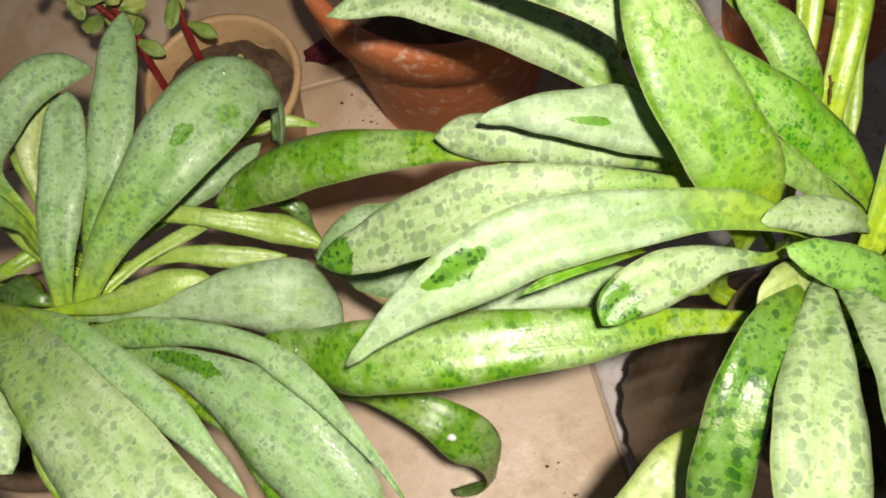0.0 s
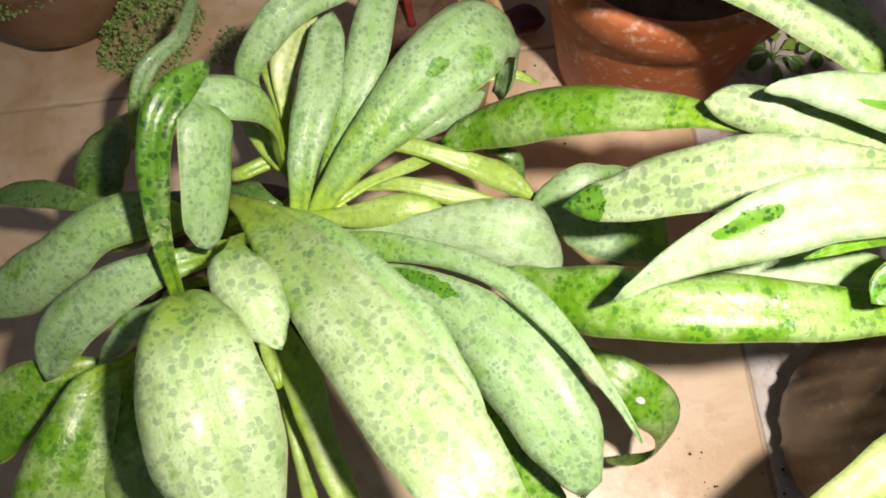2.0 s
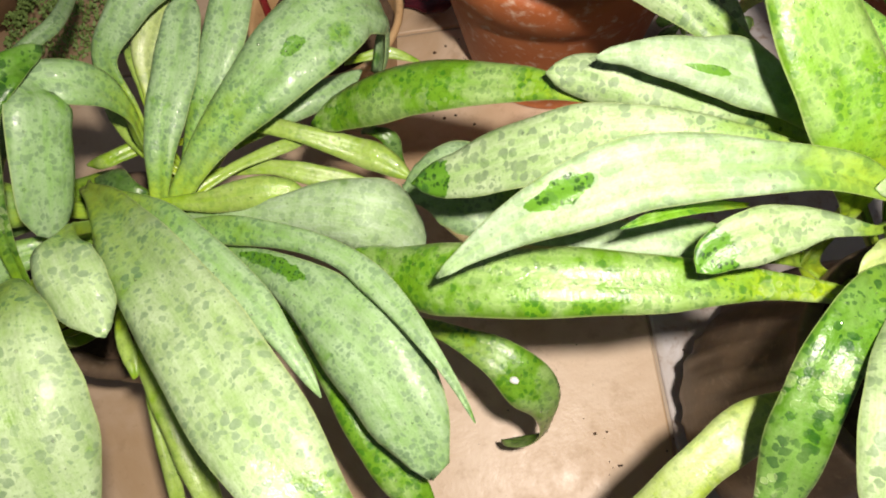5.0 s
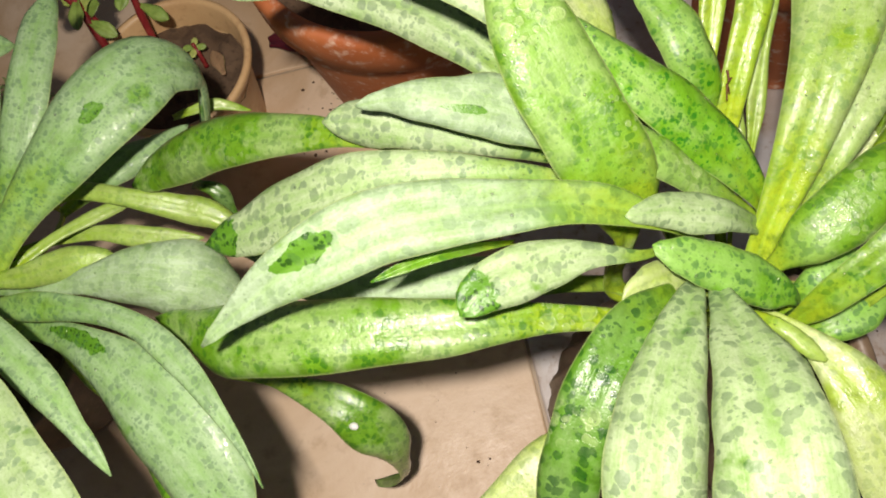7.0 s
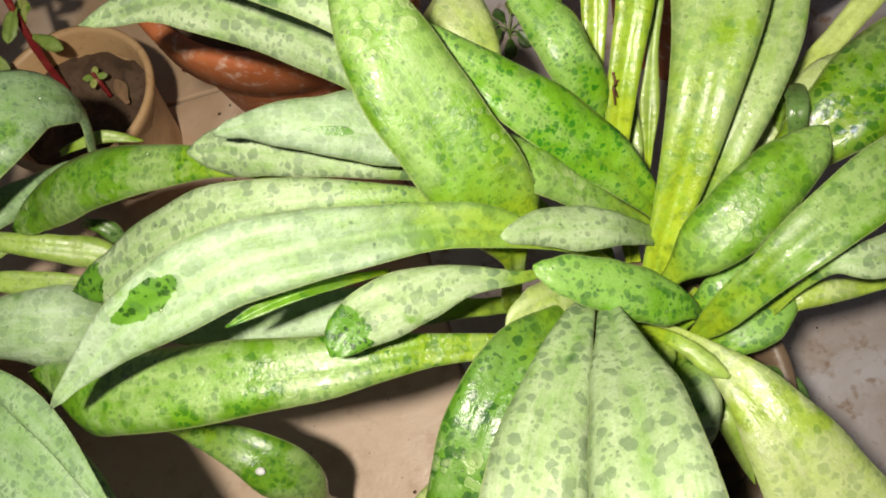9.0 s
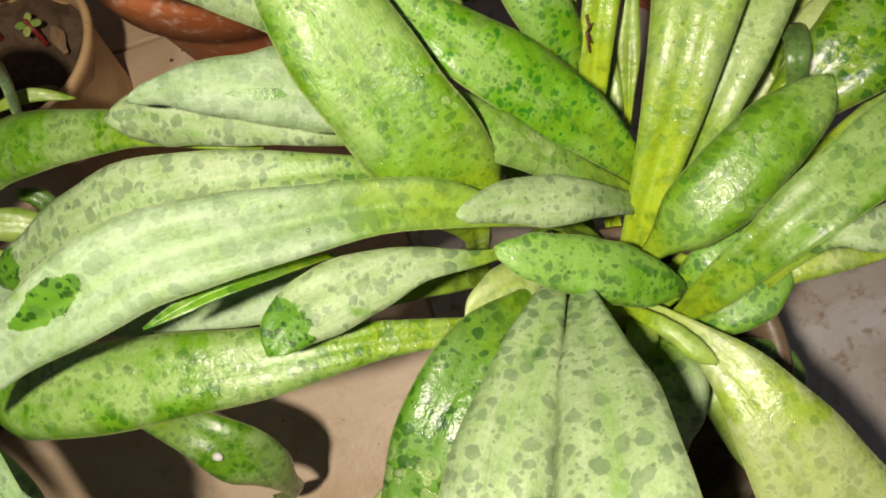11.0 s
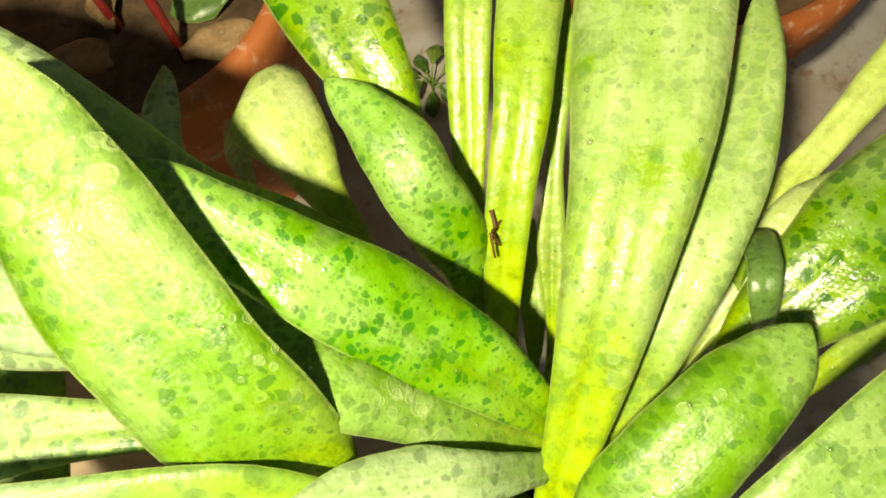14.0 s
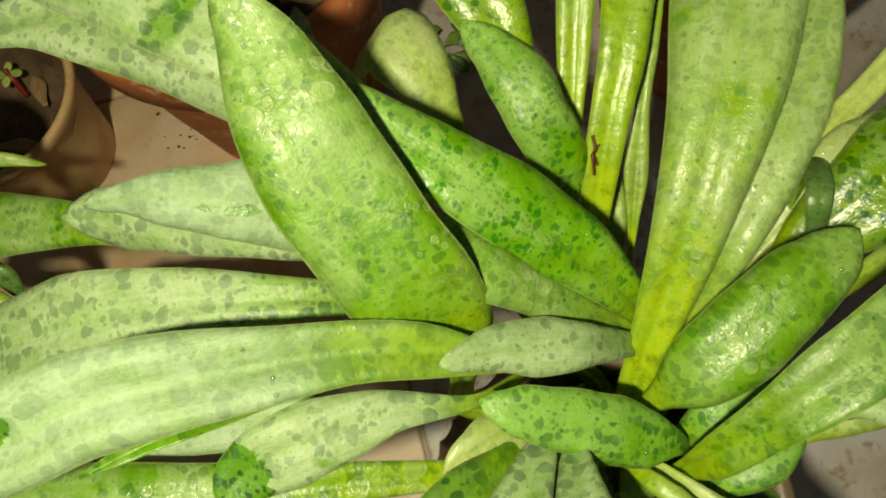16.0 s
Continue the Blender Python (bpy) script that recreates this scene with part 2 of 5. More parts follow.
def stone_material(name, a, b, stain, rough=0.35, scale=1.0, vein=0.3):
    k = Nodes(name)
    co = k.node("ShaderNodeTexCoord", 3)
    rnd = k.node("ShaderNodeObjectInfo", 5)
    at = k.node("ShaderNodeVectorMath", props={"operation": "ADD"}, i0=co, i1=k.node("ShaderNodeCombineXYZ", X=k.math("MULTIPLY", rnd, 9.0), Z=rnd))
    n1 = k.noise(at, 5.0 * scale, 6.0, 0.6, 0.8)
    n2 = k.noise(at, 38.0 * scale, 5.0, 0.65)
    n3 = k.noise(at, 260.0 * scale, 3.0, 0.6)
    col = k.mix(k.ramp(n1, 0.32, 0.68), a, b)
    col = k.mix(k.math("MULTIPLY", k.ramp(n2, 0.52, 0.72), vein), col, stain)
    speck = k.math("MULTIPLY", k.ramp(n3, 0.68, 0.76), 0.45)
    col = k.mix(speck, col, tuple(c * 0.45 for c in stain))
    k.put(col, k.bsdf.inputs["Base Color"])
    k.put(k.math("MULTIPLY_ADD", n2, 0.35, rough - 0.15), k.bsdf.inputs["Roughness"])
    k.bump(k.math("MULTIPLY_ADD", n3, 0.35, n2), 0.25, 0.0015)
    return k.mat


M_TILE = stone_material("tile_beige", (0.52, 0.35, 0.20), (0.70, 0.54, 0.39), (0.40, 0.26, 0.14), 0.38, 1.3, 0.45)
M_TILE_GREY = stone_material("tile_greywhite", (0.46, 0.38, 0.32), (0.62, 0.59, 0.59), (0.30, 0.19, 0.11), 0.4, 2.2, 0.8)
M_GROUT = stone_material("grout", (0.22, 0.16, 0.11), (0.32, 0.25, 0.18), (0.08, 0.06, 0.04), 0.8, 3.0)
M_GROUND = stone_material("worn_floor", (0.34, 0.26, 0.18), (0.44, 0.35, 0.26), (0.24, 0.17, 0.11), 0.6, 0.6)
M_TERRA = stone_material("terracotta", (0.42, 0.115, 0.035), (0.50, 0.16, 0.055), (0.66, 0.47, 0.35), 0.55, 2.2, 0.85)
M_DARKPOT = stone_material("weathered_dark_clay", (0.085, 0.06, 0.04), (0.17, 0.115, 0.07), (0.27, 0.21, 0.15), 0.42, 3.0, 0.6)
M_CREAM = stone_material("cream_plastic", (0.52, 0.32, 0.15), (0.60, 0.40, 0.20), (0.36, 0.20, 0.09), 0.45, 3.0, 0.6)
M_SOIL = stone_material("soil", (0.055, 0.032, 0.018), (0.13, 0.08, 0.045), (0.03, 0.018, 0.01), 0.85, 6.0, 0.8)
M_MOSSPOT = stone_material("brown_glazed_clay", (0.16, 0.085, 0.045), (0.23, 0.13, 0.07), (0.10, 0.08, 0.03), 0.5, 3.0, 0.6)
M_MOSS = stone_material("moss", (0.05, 0.09, 0.02), (0.12, 0.19, 0.05), (0.04, 0.05, 0.015), 0.8, 8.0, 0.6)


# ---- builders ----
def mesh_object(name, verts, faces, material, parent=None, label="", smooth=True, uvs=None):
    me = bpy.data.meshes.new(name)
    me.from_pydata(verts, [], faces)
    if uvs:
        for key, values in uvs.items():
            layer = me.uv_layers.new(name=key)
            for loop in me.loops:
                layer.data[loop.index].uv = values[loop.vertex_index]
    me.materials.append(material)
    if smooth:
        me.polygons.foreach_set("use_smooth", [True] * len(me.polygons))
    me.update()
    ob = new(name, me)
    ob.parent = parent
    if label:
        tagged(ob, label)
    return ob


def glide(points, count):
    """A smooth line through the points, evenly spaced."""
    p = [Vector(q) for q in points]
    p = [2 * p[0] - p[1]] + p + [2 * p[-1] - p[-2]]
    fine = []
    for a, b, c, d in zip(p, p[1:], p[2:], p[3:]):
        for i in range(16):
            u = i / 16
            fine.append(0.5 * (2 * b + (c - a) * u + (2 * a - 5 * b + 4 * c - d) * u * u + (3 * b - a - 3 * c + d) * u**3))
    fine.append(p[-2])
    run = [0.0]
    for a, b in zip(fine, fine[1:]):
        run.append(run[-1] + (b - a).length)
    out, j = [], 0
    for i in range(count):
        want = run[-1] * i / (count - 1)
        while j < len(fine) - 2 and run[j + 1] < want:
            j += 1
        u = (want - run[j]) / max(1e-9, run[j + 1] - run[j])
        out.append(fine[j].lerp(fine[j + 1], min(1, u)))
    return out, run[-1]


def step(a, b, x):
    u = min(1, max(0, (x - a) / (b - a)))
    return u * u * (3 - 2 * u)


LEAF_LABELS = {
    "wet": "wet bright green strap leaf with a glossy water film",
    "weed": "small fresh green weed leaf",
    "variegated": "small yellow-edged succulent leaf",
    "litter": "fallen brown leaf lying on the soil",
    "bloom": "green strap leaf with grey waxy bloom and dark blotches",
    "softbloom": "grey-green strap leaf with waxy bloom and fine speckles",
    "ringed": "yellow-green strap leaf marked with dried drop rings",
    "frost": "pale frosted green strap leaf with faint soft blotches",
    "speckled": "short rounded green leaf densely speckled dark green",
    "fresh": "fresh yellow-green strap leaf with dark green blotches",
    "spotty": "bright green strap leaf densely flecked with dark spots",
    "pale": "pale lime strap leaf with few faint blotches",
    "dark": "deep green glossy older strap leaf",
    "greybloom": "grey-green strap leaf with thin waxy bloom and small speckles",
    "deep": "deep green strap leaf with whitish dried drop rings",
    "bigstem": "broad pale green leaf on a thick yellowish stalk",
    "stem": "pale green leaf on a thick yellowish stalk",
    "cut": "pale cut-off flower stalk with a torn end",
    "dry": "withered brownish leaf",
}
leaf_count = [0]
ROOTS = {}
WETNESS = {"deep": 4000, "greybloom": 3000, "spotty": 11000, "wet": 12000, "fresh": 7000, "stem": 4000, "bigstem": 5000, "bloom": 1500, "speckled": 8000, "frost": 1500, "ringed": 7000, "softbloom": 3000, "dark": 2500}
DROPS = {}


def width_at(run, broad, s):
    """The width at a share of the length, eased between the given ones and rounded off at the tip."""
    at = s * run[-1]
    k = max(i for i in range(len(run) - 1) if run[i] <= at + 1e-9)
    u = min(1, (at - run[k]) / max(1e-9, run[k + 1] - run[k]))
    a, b = broad[k], broad[k + 1]
    if k == len(run) - 2 and b < 0.3 * a:
        return max(b, a * (1 - u**1.7) ** 0.75)
    before, after = broad[max(0, k - 1)], broad[min(len(broad) - 1, k + 2)]
    soft = 0.5 * (2 * a + (b - before) * u + (2 * before - 5 * a + 4 * b - after) * u * u + (3 * a - before - 3 * b + after) * u**3)
    return max(0.0012, min(max(a, b) * 1.06, soft))


def leaf(plant, skin, points, width=0.03, tip=0.58, fold=9.0, roll=0.0, prof="leaf", rub=(9, 9, 1, 1), green=0.0, hint=(0.1, -0.3, 1.0), name="leaf"):
    """A fleshy strap leaf along a line: width at its broadest, tip = where along it that is, fold = the rise of its halves."""
    rng = random.Random(leaf_count[0] * 17 + 5)
    leaf_count[0] += 1
    rows, cols = 36, 10
    # points may carry the leaf's width there as a fourth number
    given = len(points[0]) == 4
    broad = [q[3] for q in points] if given else []
    points = [Vector(q[:3]) for q in points]
    run = [0.0]
    for a, b in zip(points, points[1:]):
        run.append(run[-1] + (b - a).length)
    width = max(broad) if given else width
    line, length = glide(points, rows)
    start = 0
    root = ROOTS.get(plant.name)
    if root:
        # the stalk goes on down into the crown
        foot = Vector(root) + Vector((rng.uniform(-0.02, 0.02), rng.uniform(-0.02, 0.02), 0))
        gap = foot - line[0]
        if Vector((gap.x, gap.y)).length < 0.11 and gap.z < -0.02:
            back = (line[0] - line[2]).normalized()
            mid_point = line[0] + back * gap.length * 0.35 + Vector((0, 0, gap.z * 0.25))
            extra, _ = glide([foot, mid_point, line[0], line[3]], 22)
            near = min(range(22), key=lambda q: (extra[q] - line[0]).length)
            extra = extra[:near]
            line = extra + line
            start = len(extra)
            rows += start
    tang = [(line[min(i + 1, rows - 1)] - line[max(i - 1, 0)]).normalized() for i in range(rows)]
    mid = start + (rows - start) * 2 // 5
    n = Vector(hint)
    normals = [None] * rows
    normals[mid] = (n - n.dot(tang[mid]) * tang[mid]).normalized()
    for order in (range(mid + 1, rows), range(mid - 1, -1, -1)):
        prev = mid
        for i in order:
            v = normals[prev]
            normals[i] = (v - v.dot(tang[i]) * tang[i]).normalized()
            prev = i
    neck = {"stem": 0.5, "bigstem": 0.48, "cut": 0.9}.get(skin, 0.34)
    w1, w2, ph1, ph2 = rng.uniform(0.012, 0.03), rng.uniform(0.01, 0.025), rng.uniform(0, 6), rng.uniform(0, 6)
    wav, seed = rng.uniform(0.03, 0.075), rng.uniform(0, 90)
    twist = rng.uniform(-10, 10)
    curl, deep = rng.uniform(0.13, 0.26), rng.uniform(0.8, 1.6)
    top, bot, uv_m, uv_s, uv_p = [], [], [], [], []
    for i in range(rows):
        s = max(0, i - start) / (rows - 1 - start)
        if given:
            w = width_at(run, broad, s)
        elif s < tip:
            w = width * (neck + (1 - neck) * step(0.0, tip, s) ** 0.9)
        else:
            u = (s - tip) / (1 - tip)
            w = width * max(0.03, (1 - u**2.3)) ** 0.72
        thick = min(0.0026, width * 0.09) * (1.25 - 0.6 * s)
        t, nn = tang[i], normals[i]
        side = t.cross(nn)
        a = radians(roll + twist * (s - 0.4))
        side, nn = side * math.cos(a) + nn * math.sin(a), nn * math.cos(a) - side * math.sin(a)
        gutter = radians(fold * deep + (24 if skin in ("stem", "bigstem", "fresh") else 16) * (1 - step(0.0, 0.5, s)))
        for j in range(cols + 1):
            v = 2 * j / cols - 1
            half = w / 2 * v
            edge = abs(v)
            rise = edge * w / 2 * math.tan(gutter) - (edge**3) * w * curl
            rise += wav * width * edge**2 * math.sin(9 * s + ph1 + (2 if v > 0 else 0)) * step(0.1, 0.5, s)
            rise += 0.0013 * noise.noise(Vector((s * length * 28 + seed, half * 45, seed))) * step(0.05, 0.4, s)
            half *= 1 + w1 * math.sin(14 * s + ph2) + w2 * math.sin(31 * s + ph1 + v)
            at = line[i] + side * half + nn * rise
            down = thick * (1 - edge**4 * 0.9) * (1.0 + 1.3 * (1 - edge) * (1 - step(0, 0.6, s)))
            top.append(at)
            bot.append(at - nn * down)
            uv_m.append(((i - start) / (rows - 1 - start) * length, half))
            uv_s.append((green + (1 - green) * s, 0.5 + v / 2))
            uv_p.append(((s - rub[0]) / rub[2], (v - rub[1]) / rub[3]))
    c = cols + 1
    if skin in WETNESS and plant.name in ROOTS:
        for _ in range(int(length * width * WETNESS[skin])):
            i, j, u = rng.randint(start + 8, rows - 4), rng.randint(1, cols - 2), rng.random()
            DROPS[plant.name].append((top[i * c + j].lerp(top[(i + 1) * c + j + 1], u), normals[i], 0.0004 + 0.0009 * rng.random() ** 3))
    verts = top + bot
    off = len(top)
    faces = []
    for i in range(rows - 1):
        for j in range(cols):
            a, b = i * c + j, i * c + j + 1
            faces.append((a, b, b + c, a + c))
            faces.append((off + a, off + a + c, off + b + c, off + b))
        for a, flip in ((i * c, False), (i * c + cols, True)):
            q = (a, a + c, off + a + c, off + a)
            faces.append(q[::-1] if flip else q)
    for a0, flip in ((0, True), ((rows - 1) * c, False)):
        for j in range(cols):
            q = (a0 + j, a0 + j + 1, off + a0 + j + 1, off + a0 + j)
            faces.append(q[::-1] if flip else q)
    # the normals point up and out of the upper face
    if (verts[faces[0][1]] - verts[faces[0][0]]).cross(verts[faces[0][2]] - verts[faces[0][1]]).dot(normals[0]) < 0:
        faces = [f[::-1] for f in faces]
    name = "flower_stalk" if prof == "stalk" else name
    return mesh_object(name, verts, faces, LOOKS[skin], plant, LEAF_LABELS[skin], uvs={"metres": uv_m + uv_m, "share": uv_s + uv_s, "patch": uv_p + uv_p})


def lathe(name, profile, material, parent=None, centre=(0, 0, 0), label="", segs=64, wobble=0.0, tilt=(0, 0), flute=0.0):
    """A turned body: profile = radius and height from the outside foot over the rim to the inside."""
    m = Matrix.Translation(centre) @ Euler((radians(tilt[0]), radians(tilt[1]), 0)).to_matrix().to_4x4()
    verts, faces = [], []
    for k, (r, z) in enumerate(profile):
        for i in range(segs):
            a = 2 * math.pi * i / segs
            rr = r * (1 + wobble * noise.noise(Vector((math.cos(a) * 1.5, math.sin(a) * 1.5, z * 20 + len(name)))))
            rr += flute * noise.noise(Vector((math.cos(a) * 14, math.sin(a) * 14, z * 9))) * (1 if 0 < k < len(profile) - 6 else 0)
            verts.append(m @ Vector((rr * math.cos(a), rr * math.sin(a), z)))
    for k in range(len(profile) - 1):
        for i in range(segs):
            j = (i + 1) % segs
            faces.append((k * segs + i, k * segs + j, (k + 1) * segs + j, (k + 1) * segs + i))
    faces.append(tuple(range(segs))[::-1])
    faces.append(tuple((len(profile) - 1) * segs + i for i in range(segs)))
    return mesh_object(name, verts, faces, material, parent, label)


def soil_disc(parent, centre, radius, z, seed, material=None):
    rng = random.Random(seed)
    verts, faces, rings, segs = [], [], 14, 48
    for k in range(rings + 1):
        for i in range(segs):
            a, r = 2 * math.pi * i / segs, radius * k / rings
            x, y = centre[0] + r * math.cos(a), centre[1] + r * math.sin(a)
            h = 0.008 * noise.noise(Vector((x * 40, y * 40, seed))) + 0.004 * noise.noise(Vector((x * 150, y * 150, seed)))
            verts.append((x, y, z + h))
    for k in range(rings):
        for i in range(segs):
            j = (i + 1) % segs
            faces.append((k * segs + i, (k + 1) * segs + i, (k + 1) * segs + j, k * segs + j))
    return mesh_object("soil", verts, faces, material or M_SOIL, parent, "dark damp potting soil")


def thing(name, at, label, category, group=""):
    ob = new(name)
    ob.location = at
    ob.empty_display_size = 0.02
    return tagged(ob, label, category, group)


def under(ob, parent):
    """Parents without moving."""
    ob.parent = parent
    ob.matrix_parent_inverse = Matrix.Translation(-parent.location)
    return ob


# ---- ground of stone slabs ----
ground = mesh_object("ground", [(-30, -30, -0.003), (30, -30, -0.003), (30, 30, -0.003), (-30, 30, -0.003)], [(0, 1, 2, 3)], M_GROUND, smooth=False)
tagged(ground, "worn beige stone paving with dusty joints", "floor", kind="structure")


def slab(cx, cy, w, d, turn, material):
    # outline with chipped edges: foot, worn arris and top
    n, rim = 60, []
    for k in range(4):
        for q in range(n):
            u = q / n - 0.5
            x, y = [(u * w, -d / 2), (w / 2, u * d), (-u * w, d / 2), (-w / 2, -u * d)][k]
            p = Vector((cx + x, cy + y, 0))
            chip = 0.0012 * noise.noise(p * 90) + 0.005 * max(0, noise.noise(p * 35 + Vector((3, 1, 7))) - 0.25)
            rim.append((x, y, max(0, chip)))
    m = len(rim)
    verts = []
    for inset, z in ((0.0, -0.007), (0.0, 0.0045), (0.0008, 0.0063), (0.0022, 0.007)):
        verts += [(x * (1 - 2 * (inset + c) / w), y * (1 - 2 * (inset + c) / d), z) for x, y, c in rim]
    faces = [(r * m + q, r * m + (q + 1) % m, (r + 1) * m + (q + 1) % m, (r + 1) * m + q) for r in range(3) for q in range(m)]
    faces.append(tuple(3 * m + q for q in range(m)))
    me = bpy.data.meshes.new("slab")
    me.from_pydata(verts, [], faces)
    me.materials.append(material)
    ob = new("slab", me)
    ob.matrix_basis = Matrix.Translation((cx, cy, -0.007)) @ Matrix.Rotation(radians(turn), 4, "Z")
    ob.parent = ground
    return ob


# slabs run along the worn joint beside the dark pot
TURN, EDGE = 24.5, Vector((0.178, 0.16))
ax, ay = Vector((math.cos(radians(TURN)), math.sin(radians(TURN)))), Vector((-math.sin(radians(TURN)), math.cos(radians(TURN))))
W_SLAB, D_SLAB = 1.0, 0.9
for i in range(-2, 3):
    for j in range(-2, 3):
        c = EDGE + ax * (W_SLAB * (i + 0.5)) + ay * (D_SLAB * (j + 0.5) + (-0.30 if i >= 0 else -0.48))
        slab(c.x, c.y, W_SLAB - 0.0025, D_SLAB - 0.0025, TURN, M_TILE_GREY if i >= 0 else M_TILE)


# ---- pots ----
def terracotta_pot(at, rim, z, base, group="terracotta pots", tilt=(0, 0), label="orange terracotta flower pot with white salt stains on the slabs"):
    pot = thing("flower_pot", at, label, "pot", group)
    lip = 0.22 * z
    prof = [(base - 0.004, 0), (base, 0.004)]
    for k in range(7):
        u = k / 6
        prof.append((base + (rim - 0.012 - base) * u, 0.004 + (z - lip - 0.004) * u))
    prof += [(rim - 0.007, z - lip + 0.002), (rim - 0.003, z - lip + 0.006), (rim, z - 0.008), (rim - 0.002, z - 0.002), (rim - 0.006, z)]
    prof += [(rim - 0.012, z - 0.001), (rim - 0.015, z - 0.005), (rim - 0.02, z - 0.05), (rim - 0.03, z - 0.08)]
    lathe("pot_body", prof, M_TERRA, pot, wobble=0.012, tilt=tilt)
    return pot


pot_a = terracotta_pot((-0.02, 0.495, 0), 0.125, 0.222, 0.088)
soil_disc(pot_a, (0, 0), 0.108, 0.185, 3)
pot_b = terracotta_pot((0.335, 0.6, 0), 0.115, 0.2, 0.08, label="orange terracotta flower pot with pale chalky rim further back")
soil_disc(pot_b, (0, 0), 0.096, 0.165, 13)

pot_cream = thing("flower_pot", (-0.217, 0.392, 0), "cream plastic flower pot with brown soil and seedlings", "pot")
R_C, Z_C = 0.076, 0.115
lathe("pot_body", [(0.05, 0), (0.054, 0.003), (0.06, 0.05), (0.067, 0.095), (R_C - 0.003, Z_C - 0.012), (R_C, Z_C - 0.004), (R_C - 0.001, Z_C), (R_C - 0.005, Z_C + 0.001), (R_C - 0.008, Z_C - 0.003), (0.064, 0.086), (0.062, 0.08)], M_CREAM, pot_cream, wobble=0.02)
soil_disc(pot_cream, (0, 0), 0.066, 0.088, 8)

pot_dark = thing("flower_pot", (0.284, 0.17, 0), "dark weathered clay pot with ribbed side under the spotted plant", "pot")
prof = [(0.072, 0), (0.084, 0.004), (0.097, 0.03), (0.103, 0.07), (0.102, 0.11), (0.095, 0.15), (0.084, 0.19), (0.074, 0.225), (0.071, 0.238), (0.074, 0.244), (0.076, 0.251), (0.073, 0.256), (0.066, 0.253), (0.063, 0.235), (0.061, 0.21)]
lathe("pot_body", prof, M_DARKPOT, pot_dark, wobble=0.02, segs=160, flute=0.0035)
soil_disc(pot_dark, (0, 0), 0.064, 0.228, 5)

pot_left = thing("flower_pot", (-0.27, 0.10, 0), "dark weathered clay pot hidden under spread leaves", "pot")
lathe("pot_body", [(0.055, 0), (0.06, 0.004), (0.075, 0.04), (0.082, 0.085), (0.084, 0.13), (0.088, 0.138), (0.088, 0.146), (0.08, 0.148), (0.072, 0.14), (0.07, 0.12)], M_DARKPOT, pot_left, wobble=0.02)
soil_disc(pot_left, (0, 0), 0.073, 0.13, 6)

pot_moss = thing("flower_pot", (-0.675, 0.375, 0), "round brown clay pot overgrown with moss", "pot")
lathe("pot_body", [(0.045, 0), (0.052, 0.004), (0.078, 0.035), (0.088, 0.07), (0.08, 0.1), (0.074, 0.108), (0.078, 0.114), (0.074, 0.118), (0.066, 0.112), (0.06, 0.1)], M_MOSSPOT, pot_moss, wobble=0.02)
soil_disc(pot_moss, (0, 0), 0.064, 0.105, 7, M_MOSS)

# ---- the two spotted plants ----
right_plant = thing("spotted_squill_plant", (0, 0, 0), "lush leopard-spotted strap-leaved plant rising from the dark pot", "plant", "spotted plants")
left_plant = thing("spotted_squill_plant", (0, 0, 0), "sprawling leopard-spotted strap-leaved plant with grey bloom in a pot", "plant", "spotted plants")
R, L = right_plant, left_plant
DROPS[R.name], DROPS[L.name] = [], []
ROOTS[R.name], ROOTS[L.name] = (0.285, 0.195, 0.225), (-0.262, 0.108, 0.14)
leaf(R, "frost", [(0.233, 0.222, 0.325, 0.0071), (0.214, 0.217, 0.346, 0.0109), (0.192, 0.214, 0.360, 0.0190), (0.166, 0.207, 0.369, 0.0218), (0.133, 0.194, 0.378, 0.0300), (0.097, 0.179, 0.384, 0.0339), (0.076, 0.165, 0.383, 0.0343), (0.053, 0.149, 0.376, 0.0277), (0.034, 0.134, 0.364, 0.0176), (0.022, 0.123, 0.356, 0.0086), (0.012, 0.112, 0.349, 0.0012)], fold=19, rub=(0.735,0.25,0.065,0.4), hint=(0.19, -0.22, 0.96))
leaf(R, "bloom", [(0.204, 0.242, 0.315, 0.0060), (0.180, 0.236, 0.330, 0.0088), (0.146, 0.229, 0.345, 0.0153), (0.113, 0.221, 0.351, 0.0240), (0.082, 0.213, 0.351, 0.0317), (0.056, 0.204, 0.346, 0.0378), (0.024, 0.193, 0.330, 0.0377), (-0.005, 0.183, 0.312, 0.0269), (-0.031, 0.176, 0.298, 0.0012)], roll=-8, rub=(0.97,0,0.08,1.2), hint=(0.20, -0.26, 0.95))
leaf(R, "fresh", [(0.236, 0.184, 0.280, 0.0062), (0.212, 0.177, 0.300, 0.0109), (0.176, 0.168, 0.312, 0.0150), (0.149, 0.159, 0.318, 0.0220), (0.122, 0.150, 0.322, 0.0305), (0.082, 0.139, 0.324, 0.0378), (0.047, 0.130, 0.322, 0.0406), (0.021, 0.125, 0.316, 0.0406), (-0.006, 0.123, 0.303, 0.0394), (-0.031, 0.127, 0.285, 0.0248), (-0.063, 0.133, 0.265, 0.0012)], hint=(0.19, -0.12, 0.97))
leaf(R, "bloom", [(0.227, 0.216, 0.315, 0.0044), (0.211, 0.202, 0.333, 0.0056), (0.187, 0.194, 0.344, 0.0144), (0.167, 0.183, 0.350, 0.0248), (0.150, 0.172, 0.352, 0.0278), (0.138, 0.162, 0.349, 0.0204), (0.132, 0.151, 0.347, 0.0012)], rub=(0.95,0,0.13,1.3), hint=(0.04, -0.21, 0.98))
